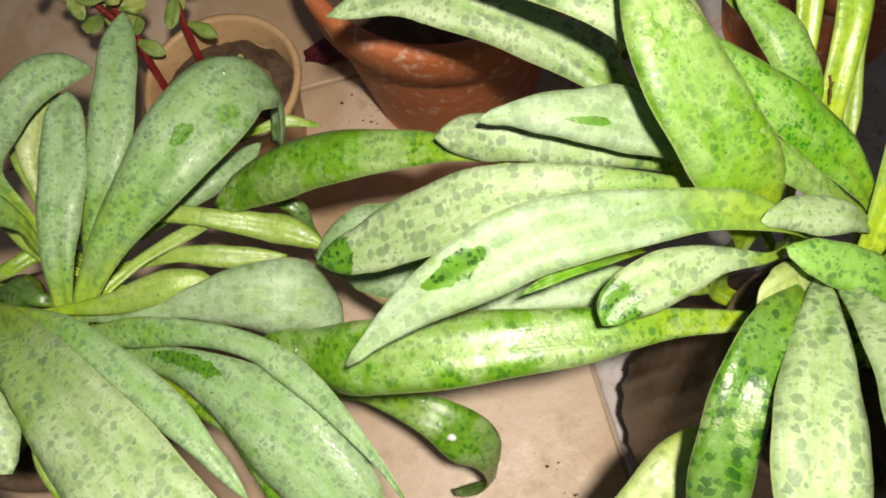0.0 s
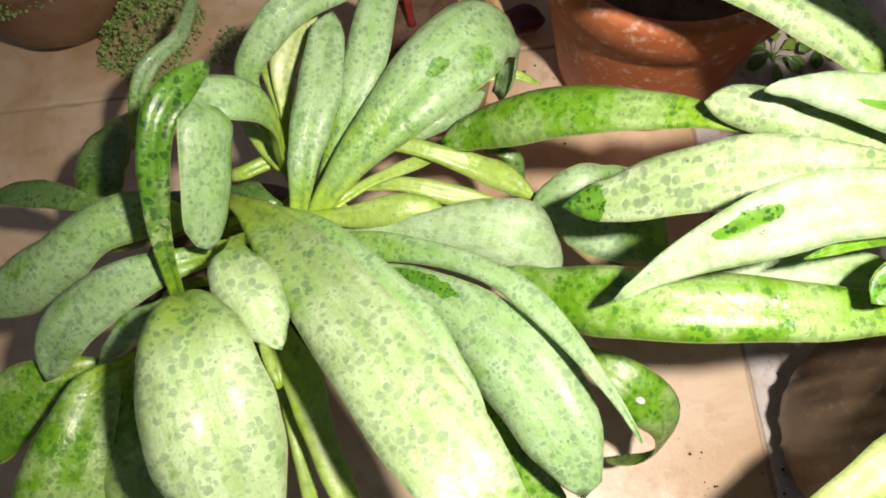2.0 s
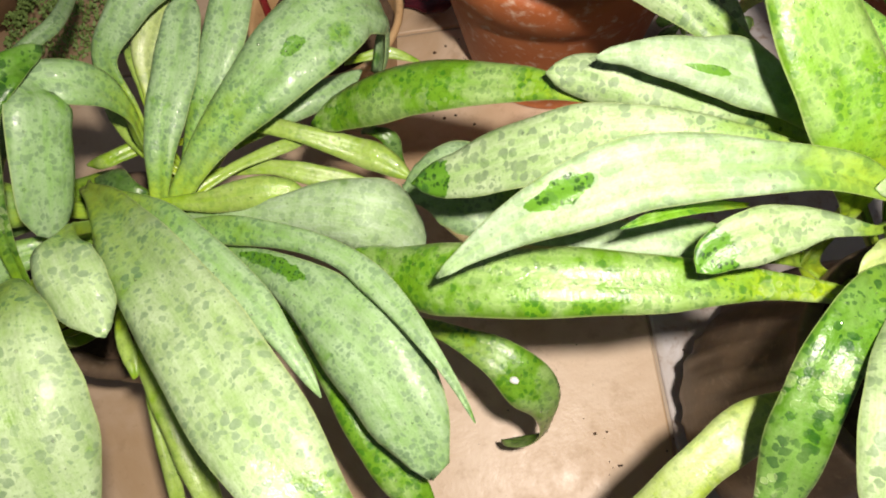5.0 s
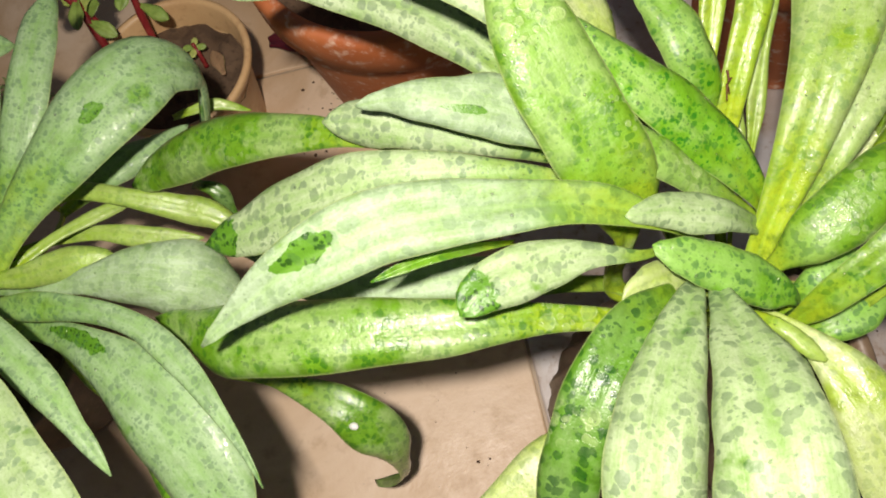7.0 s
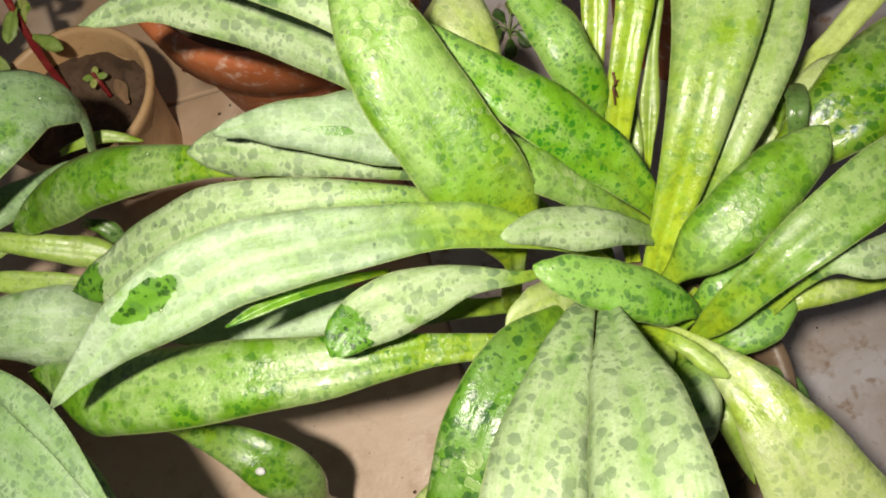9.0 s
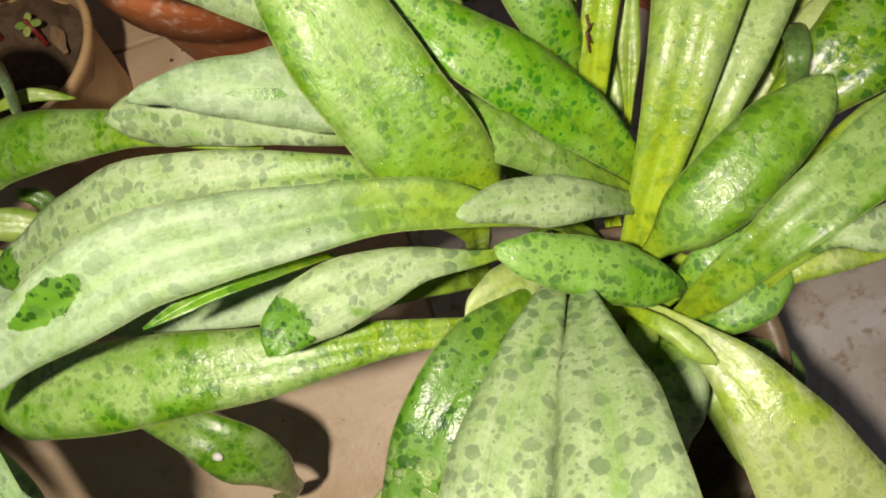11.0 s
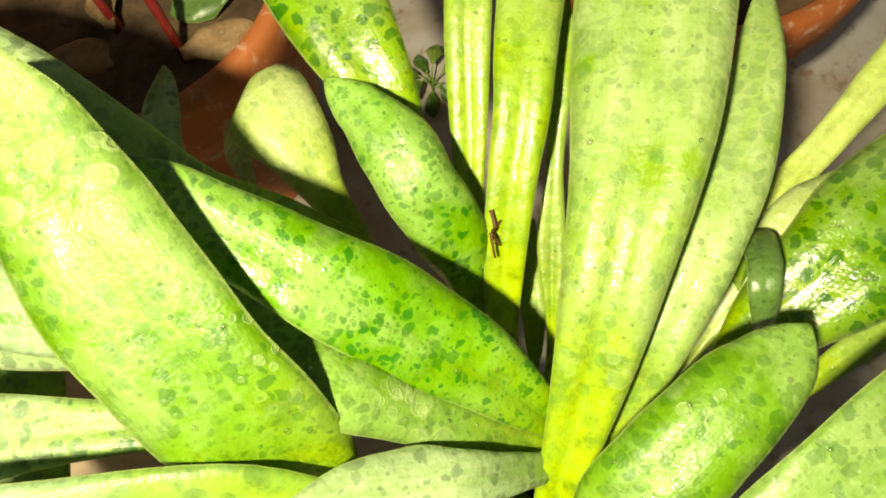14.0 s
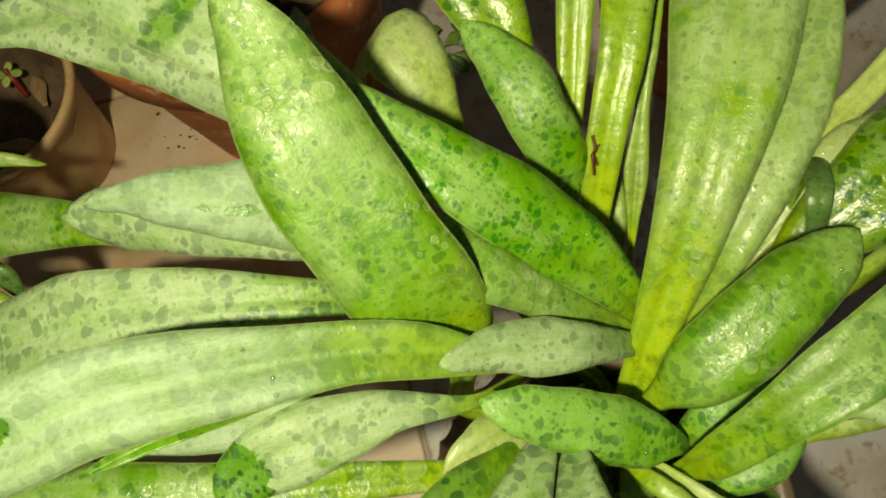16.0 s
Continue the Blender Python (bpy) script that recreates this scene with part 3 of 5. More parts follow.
leaf(R, "fresh", [(0.149, 0.195, 0.340, 0.0022), (0.125, 0.178, 0.362, 0.0064), (0.109, 0.168, 0.366, 0.0063), (0.091, 0.154, 0.369, 0.0012)], fold=30, hint=(0.16, -0.19, 0.97))
leaf(R, "frost", [(0.187, 0.199, 0.280, 0.0095), (0.158, 0.189, 0.300, 0.0177), (0.128, 0.183, 0.308, 0.0226), (0.095, 0.173, 0.310, 0.0198), (0.063, 0.165, 0.306, 0.0185), (0.025, 0.158, 0.295, 0.0014)], hint=(0.16, -0.17, 0.97))
leaf(R, "frost", [(0.189, 0.255, 0.320, 0.0077), (0.163, 0.255, 0.342, 0.0168), (0.132, 0.260, 0.356, 0.0336), (0.107, 0.256, 0.362, 0.0281), (0.085, 0.253, 0.364, 0.0196), (0.068, 0.251, 0.361, 0.0098), (0.056, 0.248, 0.357, 0.0012)], rub=(0.6,-0.2,0.085,0.15), fold=3, hint=(0.15, -0.34, 0.93))
leaf(R, "bloom", [(0.189, 0.262, 0.300, 0.0065), (0.164, 0.260, 0.316, 0.0125), (0.132, 0.254, 0.330, 0.0157), (0.102, 0.251, 0.336, 0.0189), (0.073, 0.251, 0.337, 0.0240), (0.051, 0.252, 0.334, 0.0261), (0.030, 0.249, 0.331, 0.0014)], fold=2, hint=(0.15, -0.31, 0.94))
leaf(R, "fresh", [(0.101, 0.250, 0.315, 0.0048), (0.076, 0.247, 0.318, 0.0054), (0.053, 0.248, 0.318, 0.0079), (0.021, 0.252, 0.311, 0.0208), (-0.018, 0.250, 0.300, 0.0295), (-0.052, 0.247, 0.287, 0.0348), (-0.085, 0.241, 0.267, 0.0360), (-0.112, 0.236, 0.246, 0.0278), (-0.134, 0.227, 0.229, 0.0018)], roll=-6, hint=(0.19, -0.34, 0.92))
leaf(R, "ringed", [(0.205, 0.216, 0.315, 0.0130), (0.200, 0.223, 0.346, 0.0353), (0.190, 0.230, 0.366, 0.0441), (0.176, 0.241, 0.381, 0.0462), (0.160, 0.256, 0.394, 0.0443), (0.145, 0.273, 0.405, 0.0400), (0.132, 0.291, 0.414, 0.0308), (0.122, 0.301, 0.421, 0.0163), (0.116, 0.304, 0.424, 0.0012)], roll=10, hint=(0.18, -0.23, 0.96))
leaf(R, "spotty", [(0.279, 0.248, 0.295, 0.0079), (0.269, 0.253, 0.315, 0.0140), (0.251, 0.260, 0.335, 0.0258), (0.229, 0.267, 0.352, 0.0324), (0.210, 0.272, 0.366, 0.0304), (0.191, 0.277, 0.376, 0.0273), (0.173, 0.283, 0.383, 0.0235), (0.159, 0.289, 0.387, 0.0167), (0.148, 0.292, 0.389, 0.0089), (0.141, 0.292, 0.390, 0.0012)], hint=(0.25, -0.20, 0.95))
leaf(R, "ringed", [(0.277, 0.243, 0.295, 0.0048), (0.268, 0.244, 0.310, 0.0074), (0.247, 0.244, 0.330, 0.0128), (0.228, 0.244, 0.347, 0.0179), (0.211, 0.247, 0.360, 0.0237), (0.195, 0.254, 0.360, 0.0226), (0.180, 0.263, 0.355, 0.0164), (0.167, 0.272, 0.350, 0.0012)], hint=(0.17, -0.08, 0.98))
leaf(R, "bloom", [(0.211, 0.298, 0.300, 0.0125), (0.178, 0.301, 0.335, 0.0179), (0.156, 0.295, 0.362, 0.0249), (0.138, 0.299, 0.380, 0.0295), (0.118, 0.305, 0.393, 0.0333), (0.093, 0.313, 0.398, 0.0358), (0.067, 0.322, 0.398, 0.0374), (0.032, 0.334, 0.392, 0.0381), (-0.007, 0.350, 0.382, 0.0263), (-0.045, 0.364, 0.370, 0.0012)], fold=6, hint=(0.41, -0.29, 0.86))
leaf(R, "bloom", [(0.188, 0.278, 0.290, 0.0093), (0.155, 0.291, 0.310, 0.0180), (0.118, 0.306, 0.325, 0.0231), (0.082, 0.321, 0.336, 0.0320), (0.044, 0.329, 0.342, 0.0329), (0.008, 0.336, 0.345, 0.0363), (-0.016, 0.329, 0.345, 0.0212), (-0.045, 0.313, 0.344, 0.0012)], tip=.45, hint=(0.34, -0.30, 0.89))
leaf(R, "pale", [(0.197, 0.307, 0.275, 0.0057), (0.191, 0.315, 0.295, 0.0095), (0.181, 0.323, 0.312, 0.0155), (0.168, 0.338, 0.325, 0.0278), (0.157, 0.348, 0.331, 0.0349), (0.147, 0.357, 0.329, 0.0341), (0.138, 0.354, 0.316, 0.0275), (0.129, 0.352, 0.298, 0.0216), (0.127, 0.347, 0.280, 0.0136), (0.132, 0.342, 0.265, 0.0012)], fold=4, hint=(0.29, -0.35, 0.89))
leaf(R, "spotty", [(0.242, 0.283, 0.290, 0.0079), (0.238, 0.294, 0.305, 0.0120), (0.233, 0.304, 0.328, 0.0249), (0.222, 0.314, 0.345, 0.0267), (0.211, 0.327, 0.352, 0.0256), (0.198, 0.338, 0.354, 0.0180), (0.184, 0.348, 0.354, 0.0012)], hint=(0.11, -0.29, 0.95))
leaf(R, "wet", [(0.232, 0.318, 0.295, 0.0115), (0.212, 0.341, 0.325, 0.0131), (0.200, 0.354, 0.340, 0.0264), (0.182, 0.376, 0.352, 0.0379), (0.168, 0.396, 0.360, 0.0427), (0.153, 0.419, 0.362, 0.0414), (0.130, 0.459, 0.360, 0.0414), (0.095, 0.523, 0.352, 0.0375), (0.059, 0.586, 0.340, 0.0014)], fold=8, hint=(0.20, -0.44, 0.88))
leaf(R, "stem", [(0.244, 0.287, 0.280, 0.0030), (0.239, 0.305, 0.295, 0.0058), (0.234, 0.327, 0.315, 0.0093), (0.231, 0.350, 0.330, 0.0135), (0.228, 0.372, 0.343, 0.0161), (0.226, 0.392, 0.352, 0.0166), (0.220, 0.433, 0.360, 0.0179), (0.210, 0.504, 0.355, 0.0180), (0.196, 0.610, 0.340, 0.0012)], hint=(0.08, -0.43, 0.90))
leaf(R, "stem", [(0.257, 0.273, 0.280, 0.0068), (0.251, 0.284, 0.295, 0.0104), (0.249, 0.308, 0.318, 0.0151), (0.249, 0.329, 0.334, 0.0171), (0.250, 0.348, 0.345, 0.0193), (0.249, 0.367, 0.352, 0.0217), (0.248, 0.393, 0.357, 0.0238), (0.243, 0.432, 0.362, 0.0255), (0.234, 0.500, 0.358, 0.0253), (0.228, 0.609, 0.340, 0.0012)], hint=(0.02, -0.44, 0.90))
leaf(R, "stem", [(0.269, 0.278, 0.280, 0.0029), (0.268, 0.292, 0.290, 0.0042), (0.265, 0.315, 0.305, 0.0103), (0.263, 0.338, 0.320, 0.0065), (0.262, 0.361, 0.332, 0.0070), (0.262, 0.379, 0.338, 0.0050), (0.261, 0.399, 0.340, 0.0012)], hint=(-0.02, -0.32, 0.95))
leaf(R, "stem", [(0.264, 0.275, 0.270, 0.0030), (0.261, 0.296, 0.285, 0.0099), (0.257, 0.315, 0.295, 0.0070), (0.257, 0.328, 0.300, 0.0012)], hint=(-0.00, -0.24, 0.97))
leaf(R, "bigstem", [(0.274, 0.210, 0.285, 0.0141), (0.275, 0.230, 0.305, 0.0145), (0.279, 0.255, 0.324, 0.0209), (0.282, 0.276, 0.341, 0.0267), (0.284, 0.297, 0.354, 0.0326), (0.286, 0.322, 0.363, 0.0395), (0.287, 0.345, 0.369, 0.0463), (0.287, 0.373, 0.372, 0.0509), (0.286, 0.409, 0.372, 0.0486), (0.284, 0.462, 0.368, 0.0435), (0.281, 0.552, 0.355, 0.0012)], fold=14, hint=(-0.10, -0.34, 0.94))
leaf(R, "bigstem", [(0.286, 0.231, 0.285, 0.0066), (0.291, 0.247, 0.300, 0.0078), (0.297, 0.263, 0.316, 0.0107), (0.303, 0.279, 0.330, 0.0166), (0.310, 0.300, 0.341, 0.0193), (0.317, 0.326, 0.348, 0.0211), (0.322, 0.352, 0.351, 0.0191), (0.324, 0.373, 0.352, 0.0155), (0.326, 0.393, 0.350, 0.0084), (0.327, 0.403, 0.348, 0.0012)], hint=(-0.19, -0.32, 0.93))
leaf(R, "cut", [(0.334, 0.323, 0.280, 0.0094), (0.349, 0.352, 0.290, 0.0119), (0.367, 0.376, 0.300, 0.0134), (0.384, 0.401, 0.312, 0.0152), (0.388, 0.410, 0.315, 0.0133)], prof="stalk", hint=(-0.22, -0.36, 0.91))
leaf(R, "dark", [(0.333, 0.311, 0.295, 0.0050), (0.332, 0.324, 0.316, 0.0110), (0.331, 0.309, 0.334, 0.0109), (0.331, 0.297, 0.336, 0.0105), (0.334, 0.290, 0.325, 0.0080), (0.336, 0.286, 0.310, 0.0012)], roll=20, hint=(-0.23, -0.22, 0.95))
leaf(R, "pale", [(0.308, 0.269, 0.275, 0.0056), (0.329, 0.303, 0.293, 0.0105), (0.342, 0.325, 0.303, 0.0162), (0.352, 0.337, 0.309, 0.0198), (0.364, 0.349, 0.310, 0.0124), (0.372, 0.356, 0.310, 0.0012)], hint=(-0.25, -0.29, 0.92))
leaf(R, "wet", [(0.324, 0.275, 0.280, 0.0070), (0.345, 0.299, 0.305, 0.0328), (0.364, 0.318, 0.319, 0.0450), (0.381, 0.338, 0.325, 0.0479), (0.402, 0.354, 0.327, 0.0514), (0.426, 0.376, 0.324, 0.0475), (0.448, 0.401, 0.318, 0.0330), (0.469, 0.424, 0.310, 0.0012)], hint=(-0.29, -0.32, 0.90))
leaf(R, "stem", [(0.339, 0.263, 0.280, 0.0055), (0.361, 0.282, 0.288, 0.0087), (0.382, 0.301, 0.293, 0.0136), (0.401, 0.321, 0.295, 0.0224), (0.425, 0.347, 0.292, 0.0180), (0.449, 0.372, 0.285, 0.0012)], hint=(-0.27, -0.24, 0.93))
leaf(R, "ringed", [(0.274, 0.211, 0.300, 0.0071), (0.280, 0.216, 0.318, 0.0105), (0.288, 0.223, 0.336, 0.0260), (0.302, 0.237, 0.347, 0.0330), (0.316, 0.255, 0.353, 0.0303), (0.329, 0.270, 0.354, 0.0226), (0.338, 0.283, 0.352, 0.0012)], hint=(-0.16, -0.24, 0.96))
leaf(R, "fresh", [(0.292, 0.189, 0.290, 0.0072), (0.297, 0.194, 0.303, 0.0087), (0.303, 0.199, 0.326, 0.0156), (0.317, 0.214, 0.346, 0.0195), (0.332, 0.229, 0.357, 0.0259), (0.350, 0.247, 0.362, 0.0287), (0.371, 0.267, 0.360, 0.0284), (0.389, 0.288, 0.353, 0.0196), (0.408, 0.306, 0.345, 0.0012)], fold=16, hint=(-0.23, -0.22, 0.95))
leaf(R, "bloom", [(0.327, 0.206, 0.300, 0.0055), (0.336, 0.215, 0.325, 0.0036), (0.344, 0.222, 0.340, 0.0095), (0.360, 0.225, 0.342, 0.0175), (0.380, 0.235, 0.335, 0.0201), (0.409, 0.248, 0.320, 0.0012)], hint=(-0.28, -0.20, 0.94))
leaf(R, "pale", [(0.317, 0.196, 0.285, 0.0057), (0.328, 0.206, 0.295, 0.0067), (0.340, 0.216, 0.302, 0.0121), (0.358, 0.222, 0.305, 0.0112), (0.376, 0.228, 0.303, 0.0074), (0.396, 0.235, 0.300, 0.0012)], hint=(-0.25, -0.18, 0.95))
leaf(R, "speckled", [(0.292, 0.201, 0.295, 0.0054), (0.299, 0.210, 0.310, 0.0147), (0.308, 0.217, 0.315, 0.0146), (0.317, 0.226, 0.315, 0.0104), (0.327, 0.235, 0.310, 0.0012)], hint=(-0.16, -0.18, 0.97))
leaf(R, "speckled", [(0.301, 0.190, 0.285, 0.0058), (0.310, 0.191, 0.298, 0.0145), (0.323, 0.200, 0.304, 0.0208), (0.333, 0.210, 0.305, 0.0154), (0.339, 0.221, 0.303, 0.0012)], hint=(-0.19, -0.14, 0.97))
leaf(R, "bloom", [(0.268, 0.236, 0.316, 0.0103), (0.251, 0.229, 0.338, 0.0167), (0.234, 0.224, 0.347, 0.0212), (0.217, 0.219, 0.355, 0.0166), (0.207, 0.213, 0.360, 0.0099), (0.200, 0.210, 0.361, 0.0012)], green=.35, fold=4, hint=(0.03, -0.21, 0.98))
leaf(R, "speckled", [(0.298, 0.201, 0.300, 0.0042), (0.291, 0.201, 0.315, 0.0093), (0.279, 0.200, 0.325, 0.0212), (0.264, 0.200, 0.335, 0.0254), (0.246, 0.200, 0.343, 0.0235), (0.228, 0.200, 0.350, 0.0175), (0.219, 0.201, 0.351, 0.0091), (0.215, 0.202, 0.351, 0.0012)], green=.5, hint=(-0.04, -0.16, 0.99))
leaf(R, "pale", [(0.249, 0.199, 0.310, 0.0094), (0.235, 0.197, 0.325, 0.0156), (0.225, 0.192, 0.333, 0.0199), (0.215, 0.184, 0.338, 0.0158), (0.206, 0.174, 0.338, 0.0012)], green=.4, hint=(0.01, -0.14, 0.99))
leaf(R, "deep", [(0.236, 0.195, 0.320, 0.0085), (0.228, 0.183, 0.335, 0.0135), (0.214, 0.165, 0.347, 0.0249), (0.201, 0.136, 0.350, 0.0277), (0.196, 0.110, 0.342, 0.0284), (0.195, 0.087, 0.330, 0.0298), (0.196, 0.065, 0.315, 0.0220), (0.196, 0.049, 0.300, 0.0012)], fold=12, hint=(-0.01, -0.07, 1.00))
leaf(R, "bloom", [(0.243, 0.199, 0.320, 0.0071), (0.238, 0.187, 0.335, 0.0130), (0.232, 0.160, 0.352, 0.0263), (0.228, 0.134, 0.364, 0.0353), (0.227, 0.112, 0.370, 0.0408), (0.228, 0.092, 0.370, 0.0436), (0.232, 0.074, 0.362, 0.0399), (0.238, 0.057, 0.350, 0.0218), (0.240, 0.048, 0.340, 0.0012)], fold=12, green=.3, hint=(-0.08, -0.08, 0.99))
leaf(R, "bloom", [(0.252, 0.201, 0.320, 0.0072), (0.251, 0.188, 0.338, 0.0117), (0.255, 0.164, 0.365, 0.0247), (0.259, 0.141, 0.388, 0.0378), (0.262, 0.117, 0.402, 0.0443), (0.266, 0.100, 0.405, 0.0483), (0.271, 0.082, 0.400, 0.0451), (0.279, 0.066, 0.385, 0.0283), (0.286, 0.055, 0.370, 0.0012)], fold=10, green=.3, hint=(-0.17, -0.10, 0.98))
leaf(R, "pale", [(0.276, 0.194, 0.295, 0.0072), (0.285, 0.192, 0.305, 0.0051), (0.303, 0.180, 0.310, 0.0138), (0.318, 0.167, 0.313, 0.0260), (0.335, 0.147, 0.314, 0.0406), (0.351, 0.127, 0.308, 0.0494), (0.370, 0.109, 0.298, 0.0472), (0.387, 0.094, 0.285, 0.0272), (0.400, 0.081, 0.275, 0.0012)], fold=8, green=.25, hint=(-0.22, -0.04, 0.98))
leaf(R, "stem", [(0.275, 0.191, 0.305, 0.0053), (0.282, 0.186, 0.314, 0.0075), (0.291, 0.181, 0.317, 0.0087), (0.300, 0.175, 0.317, 0.0090), (0.308, 0.171, 0.315, 0.0024)], fold=2, green=.0, hint=(-0.13, -0.11, 0.99))
leaf(R, "bloom", [(0.283, 0.188, 0.275, 0.0084), (0.291, 0.174, 0.295, 0.0206), (0.296, 0.162, 0.302, 0.0235), (0.300, 0.149, 0.297, 0.0176), (0.301, 0.138, 0.285, 0.0076), (0.302, 0.131, 0.275, 0.0012)], hint=(-0.14, -0.04, 0.99))
leaf(R, "stem", [(0.301, 0.175, 0.265, 0.0073), (0.313, 0.165, 0.270, 0.0092), (0.322, 0.151, 0.268, 0.0083), (0.336, 0.131, 0.255, 0.0012)], hint=(-0.17, -0.04, 0.98))
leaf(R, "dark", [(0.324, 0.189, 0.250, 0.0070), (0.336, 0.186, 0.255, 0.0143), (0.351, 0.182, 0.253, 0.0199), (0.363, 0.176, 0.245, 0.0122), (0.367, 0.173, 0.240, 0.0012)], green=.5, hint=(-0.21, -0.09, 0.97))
leaf(R, "stem", [(0.279, 0.194, 0.290, 0.0110), (0.280, 0.181, 0.298, 0.0143), (0.282, 0.173, 0.290, 0.0089), (0.283, 0.166, 0.280, 0.0012)], fold=2, hint=(-0.10, -0.09, 0.99))
leaf(R, "pale", [(0.231, 0.139, 0.250, 0.0133), (0.209, 0.120, 0.268, 0.0181), (0.188, 0.101, 0.280, 0.0276), (0.168, 0.074, 0.277, 0.0254), (0.152, 0.044, 0.263, 0.0259), (0.135, 0.016, 0.245, 0.0204), (0.119, -0.002, 0.230, 0.0012)], hint=(-0.10, -0.07, 0.99))
leaf(R, "bloom", [(0.177, 0.257, 0.290, 0.0074), (0.155, 0.269, 0.308, 0.0149), (0.134, 0.293, 0.318, 0.0208), (0.116, 0.324, 0.318, 0.0208), (0.102, 0.355, 0.310, 0.0174), (0.093, 0.381, 0.300, 0.0012)], hint=(0.07, -0.41, 0.91))
leaf(L, "greybloom", [(-0.199, 0.127, 0.235, 0.0109), (-0.191, 0.142, 0.253, 0.0157), (-0.178, 0.174, 0.270, 0.0238), (-0.157, 0.214, 0.285, 0.0435), (-0.140, 0.248, 0.292, 0.0568), (-0.127, 0.276, 0.291, 0.0570), (-0.117, 0.301, 0.281, 0.0497), (-0.106, 0.313, 0.262, 0.0379), (-0.105, 0.315, 0.240, 0.0245), (-0.105, 0.303, 0.220, 0.0291), (-0.111, 0.292, 0.200, 0.0159)], rub=(0.5,0,0.03,0.2), hint=(0.19, -0.37, 0.91))
leaf(L, "greybloom", [(-0.205, 0.126, 0.235, 0.0069), (-0.204, 0.137, 0.253, 0.0116), (-0.208, 0.173, 0.276, 0.0239), (-0.212, 0.215, 0.289, 0.0301), (-0.220, 0.250, 0.294, 0.0244), (-0.224, 0.272, 0.292, 0.0014)], hint=(0.30, -0.29, 0.91))
leaf(L, "greybloom", [(-0.205, 0.140, 0.225, 0.0065), (-0.199, 0.160, 0.243, 0.0097), (-0.192, 0.199, 0.270, 0.0209), (-0.190, 0.239, 0.288, 0.0300), (-0.195, 0.280, 0.294, 0.0280), (-0.204, 0.313, 0.293, 0.0222), (-0.212, 0.343, 0.286, 0.0012)], hint=(0.27, -0.32, 0.91))
leaf(L, "greybloom", [(-0.245, 0.185, 0.240, 0.0086), (-0.256, 0.196, 0.255, 0.0130), (-0.271, 0.213, 0.278, 0.0178), (-0.261, 0.238, 0.296, 0.0248), (-0.248, 0.265, 0.303, 0.0277), (-0.234, 0.286, 0.297, 0.0262), (-0.222, 0.296, 0.282, 0.0017)], hint=(0.35, -0.31, 0.88))
leaf(L, "pale", [(-0.242, 0.190, 0.235, 0.0051), (-0.247, 0.209, 0.250, 0.0092), (-0.255, 0.236, 0.267, 0.0198), (-0.252, 0.261, 0.276, 0.0224), (-0.245, 0.279, 0.275, 0.0012)], hint=(0.33, -0.30, 0.90))
leaf(L, "greybloom", [(-0.227, 0.171, 0.265, 0.0071), (-0.228, 0.178, 0.285, 0.0114), (-0.230, 0.178, 0.312, 0.0219), (-0.237, 0.171, 0.332, 0.0273), (-0.251, 0.159, 0.344, 0.0273), (-0.238, 0.147, 0.345, 0.0406), (-0.233, 0.131, 0.337, 0.0418), (-0.230, 0.111, 0.323, 0.0403), (-0.229, 0.094, 0.308, 0.0334), (-0.228, 0.085, 0.300, 0.0165), (-0.228, 0.083, 0.297, 0.0012)], fold=5, hint=(0.38, -0.22, 0.90))
leaf(L, "deep", [(-0.245, 0.050, 0.275, 0.0084), (-0.244, 0.056, 0.287, 0.0093), (-0.252, 0.076, 0.312, 0.0125), (-0.257, 0.103, 0.341, 0.0182), (-0.260, 0.129, 0.358, 0.0196), (-0.258, 0.150, 0.361, 0.0222), (-0.256, 0.167, 0.355, 0.0140), (-0.255, 0.180, 0.347, 0.0012)], fold=20, hint=(0.41, -0.20, 0.89))
leaf(L, "softbloom", [(-0.244, 0.125, 0.270, 0.0098), (-0.212, 0.114, 0.292, 0.0229), (-0.160, 0.086, 0.324, 0.0417), (-0.111, 0.058, 0.342, 0.0530), (-0.072, 0.033, 0.350, 0.0547), (-0.040, 0.012, 0.352, 0.0516), (-0.013, -0.006, 0.347, 0.0416), (0.010, -0.018, 0.335, 0.0238), (0.024, -0.024, 0.325, 0.0012)], fold=10, hint=(0.15, -0.06, 0.99))
leaf(L, "greybloom", [(-0.225, 0.123, 0.280, 0.0084), (-0.167, 0.112, 0.305, 0.0211), (-0.124, 0.096, 0.315, 0.0220), (-0.085, 0.078, 0.318, 0.0207), (-0.057, 0.060, 0.315, 0.0111), (-0.034, 0.042, 0.308, 0.0012)], hint=(0.16, -0.13, 0.98))
leaf(L, "greybloom", [(-0.218, 0.115, 0.225, 0.0074), (-0.175, 0.111, 0.245, 0.0087), (-0.125, 0.111, 0.266, 0.0164), (-0.083, 0.102, 0.284, 0.0310), (-0.046, 0.086, 0.291, 0.0478), (-0.015, 0.068, 0.289, 0.0551), (0.010, 0.047, 0.281, 0.0485), (0.026, 0.029, 0.269, 0.0241), (0.030, 0.021, 0.262, 0.0012)], rub=(0.42,-0.35,0.1,0.42), hint=(0.09, -0.13, 0.99))
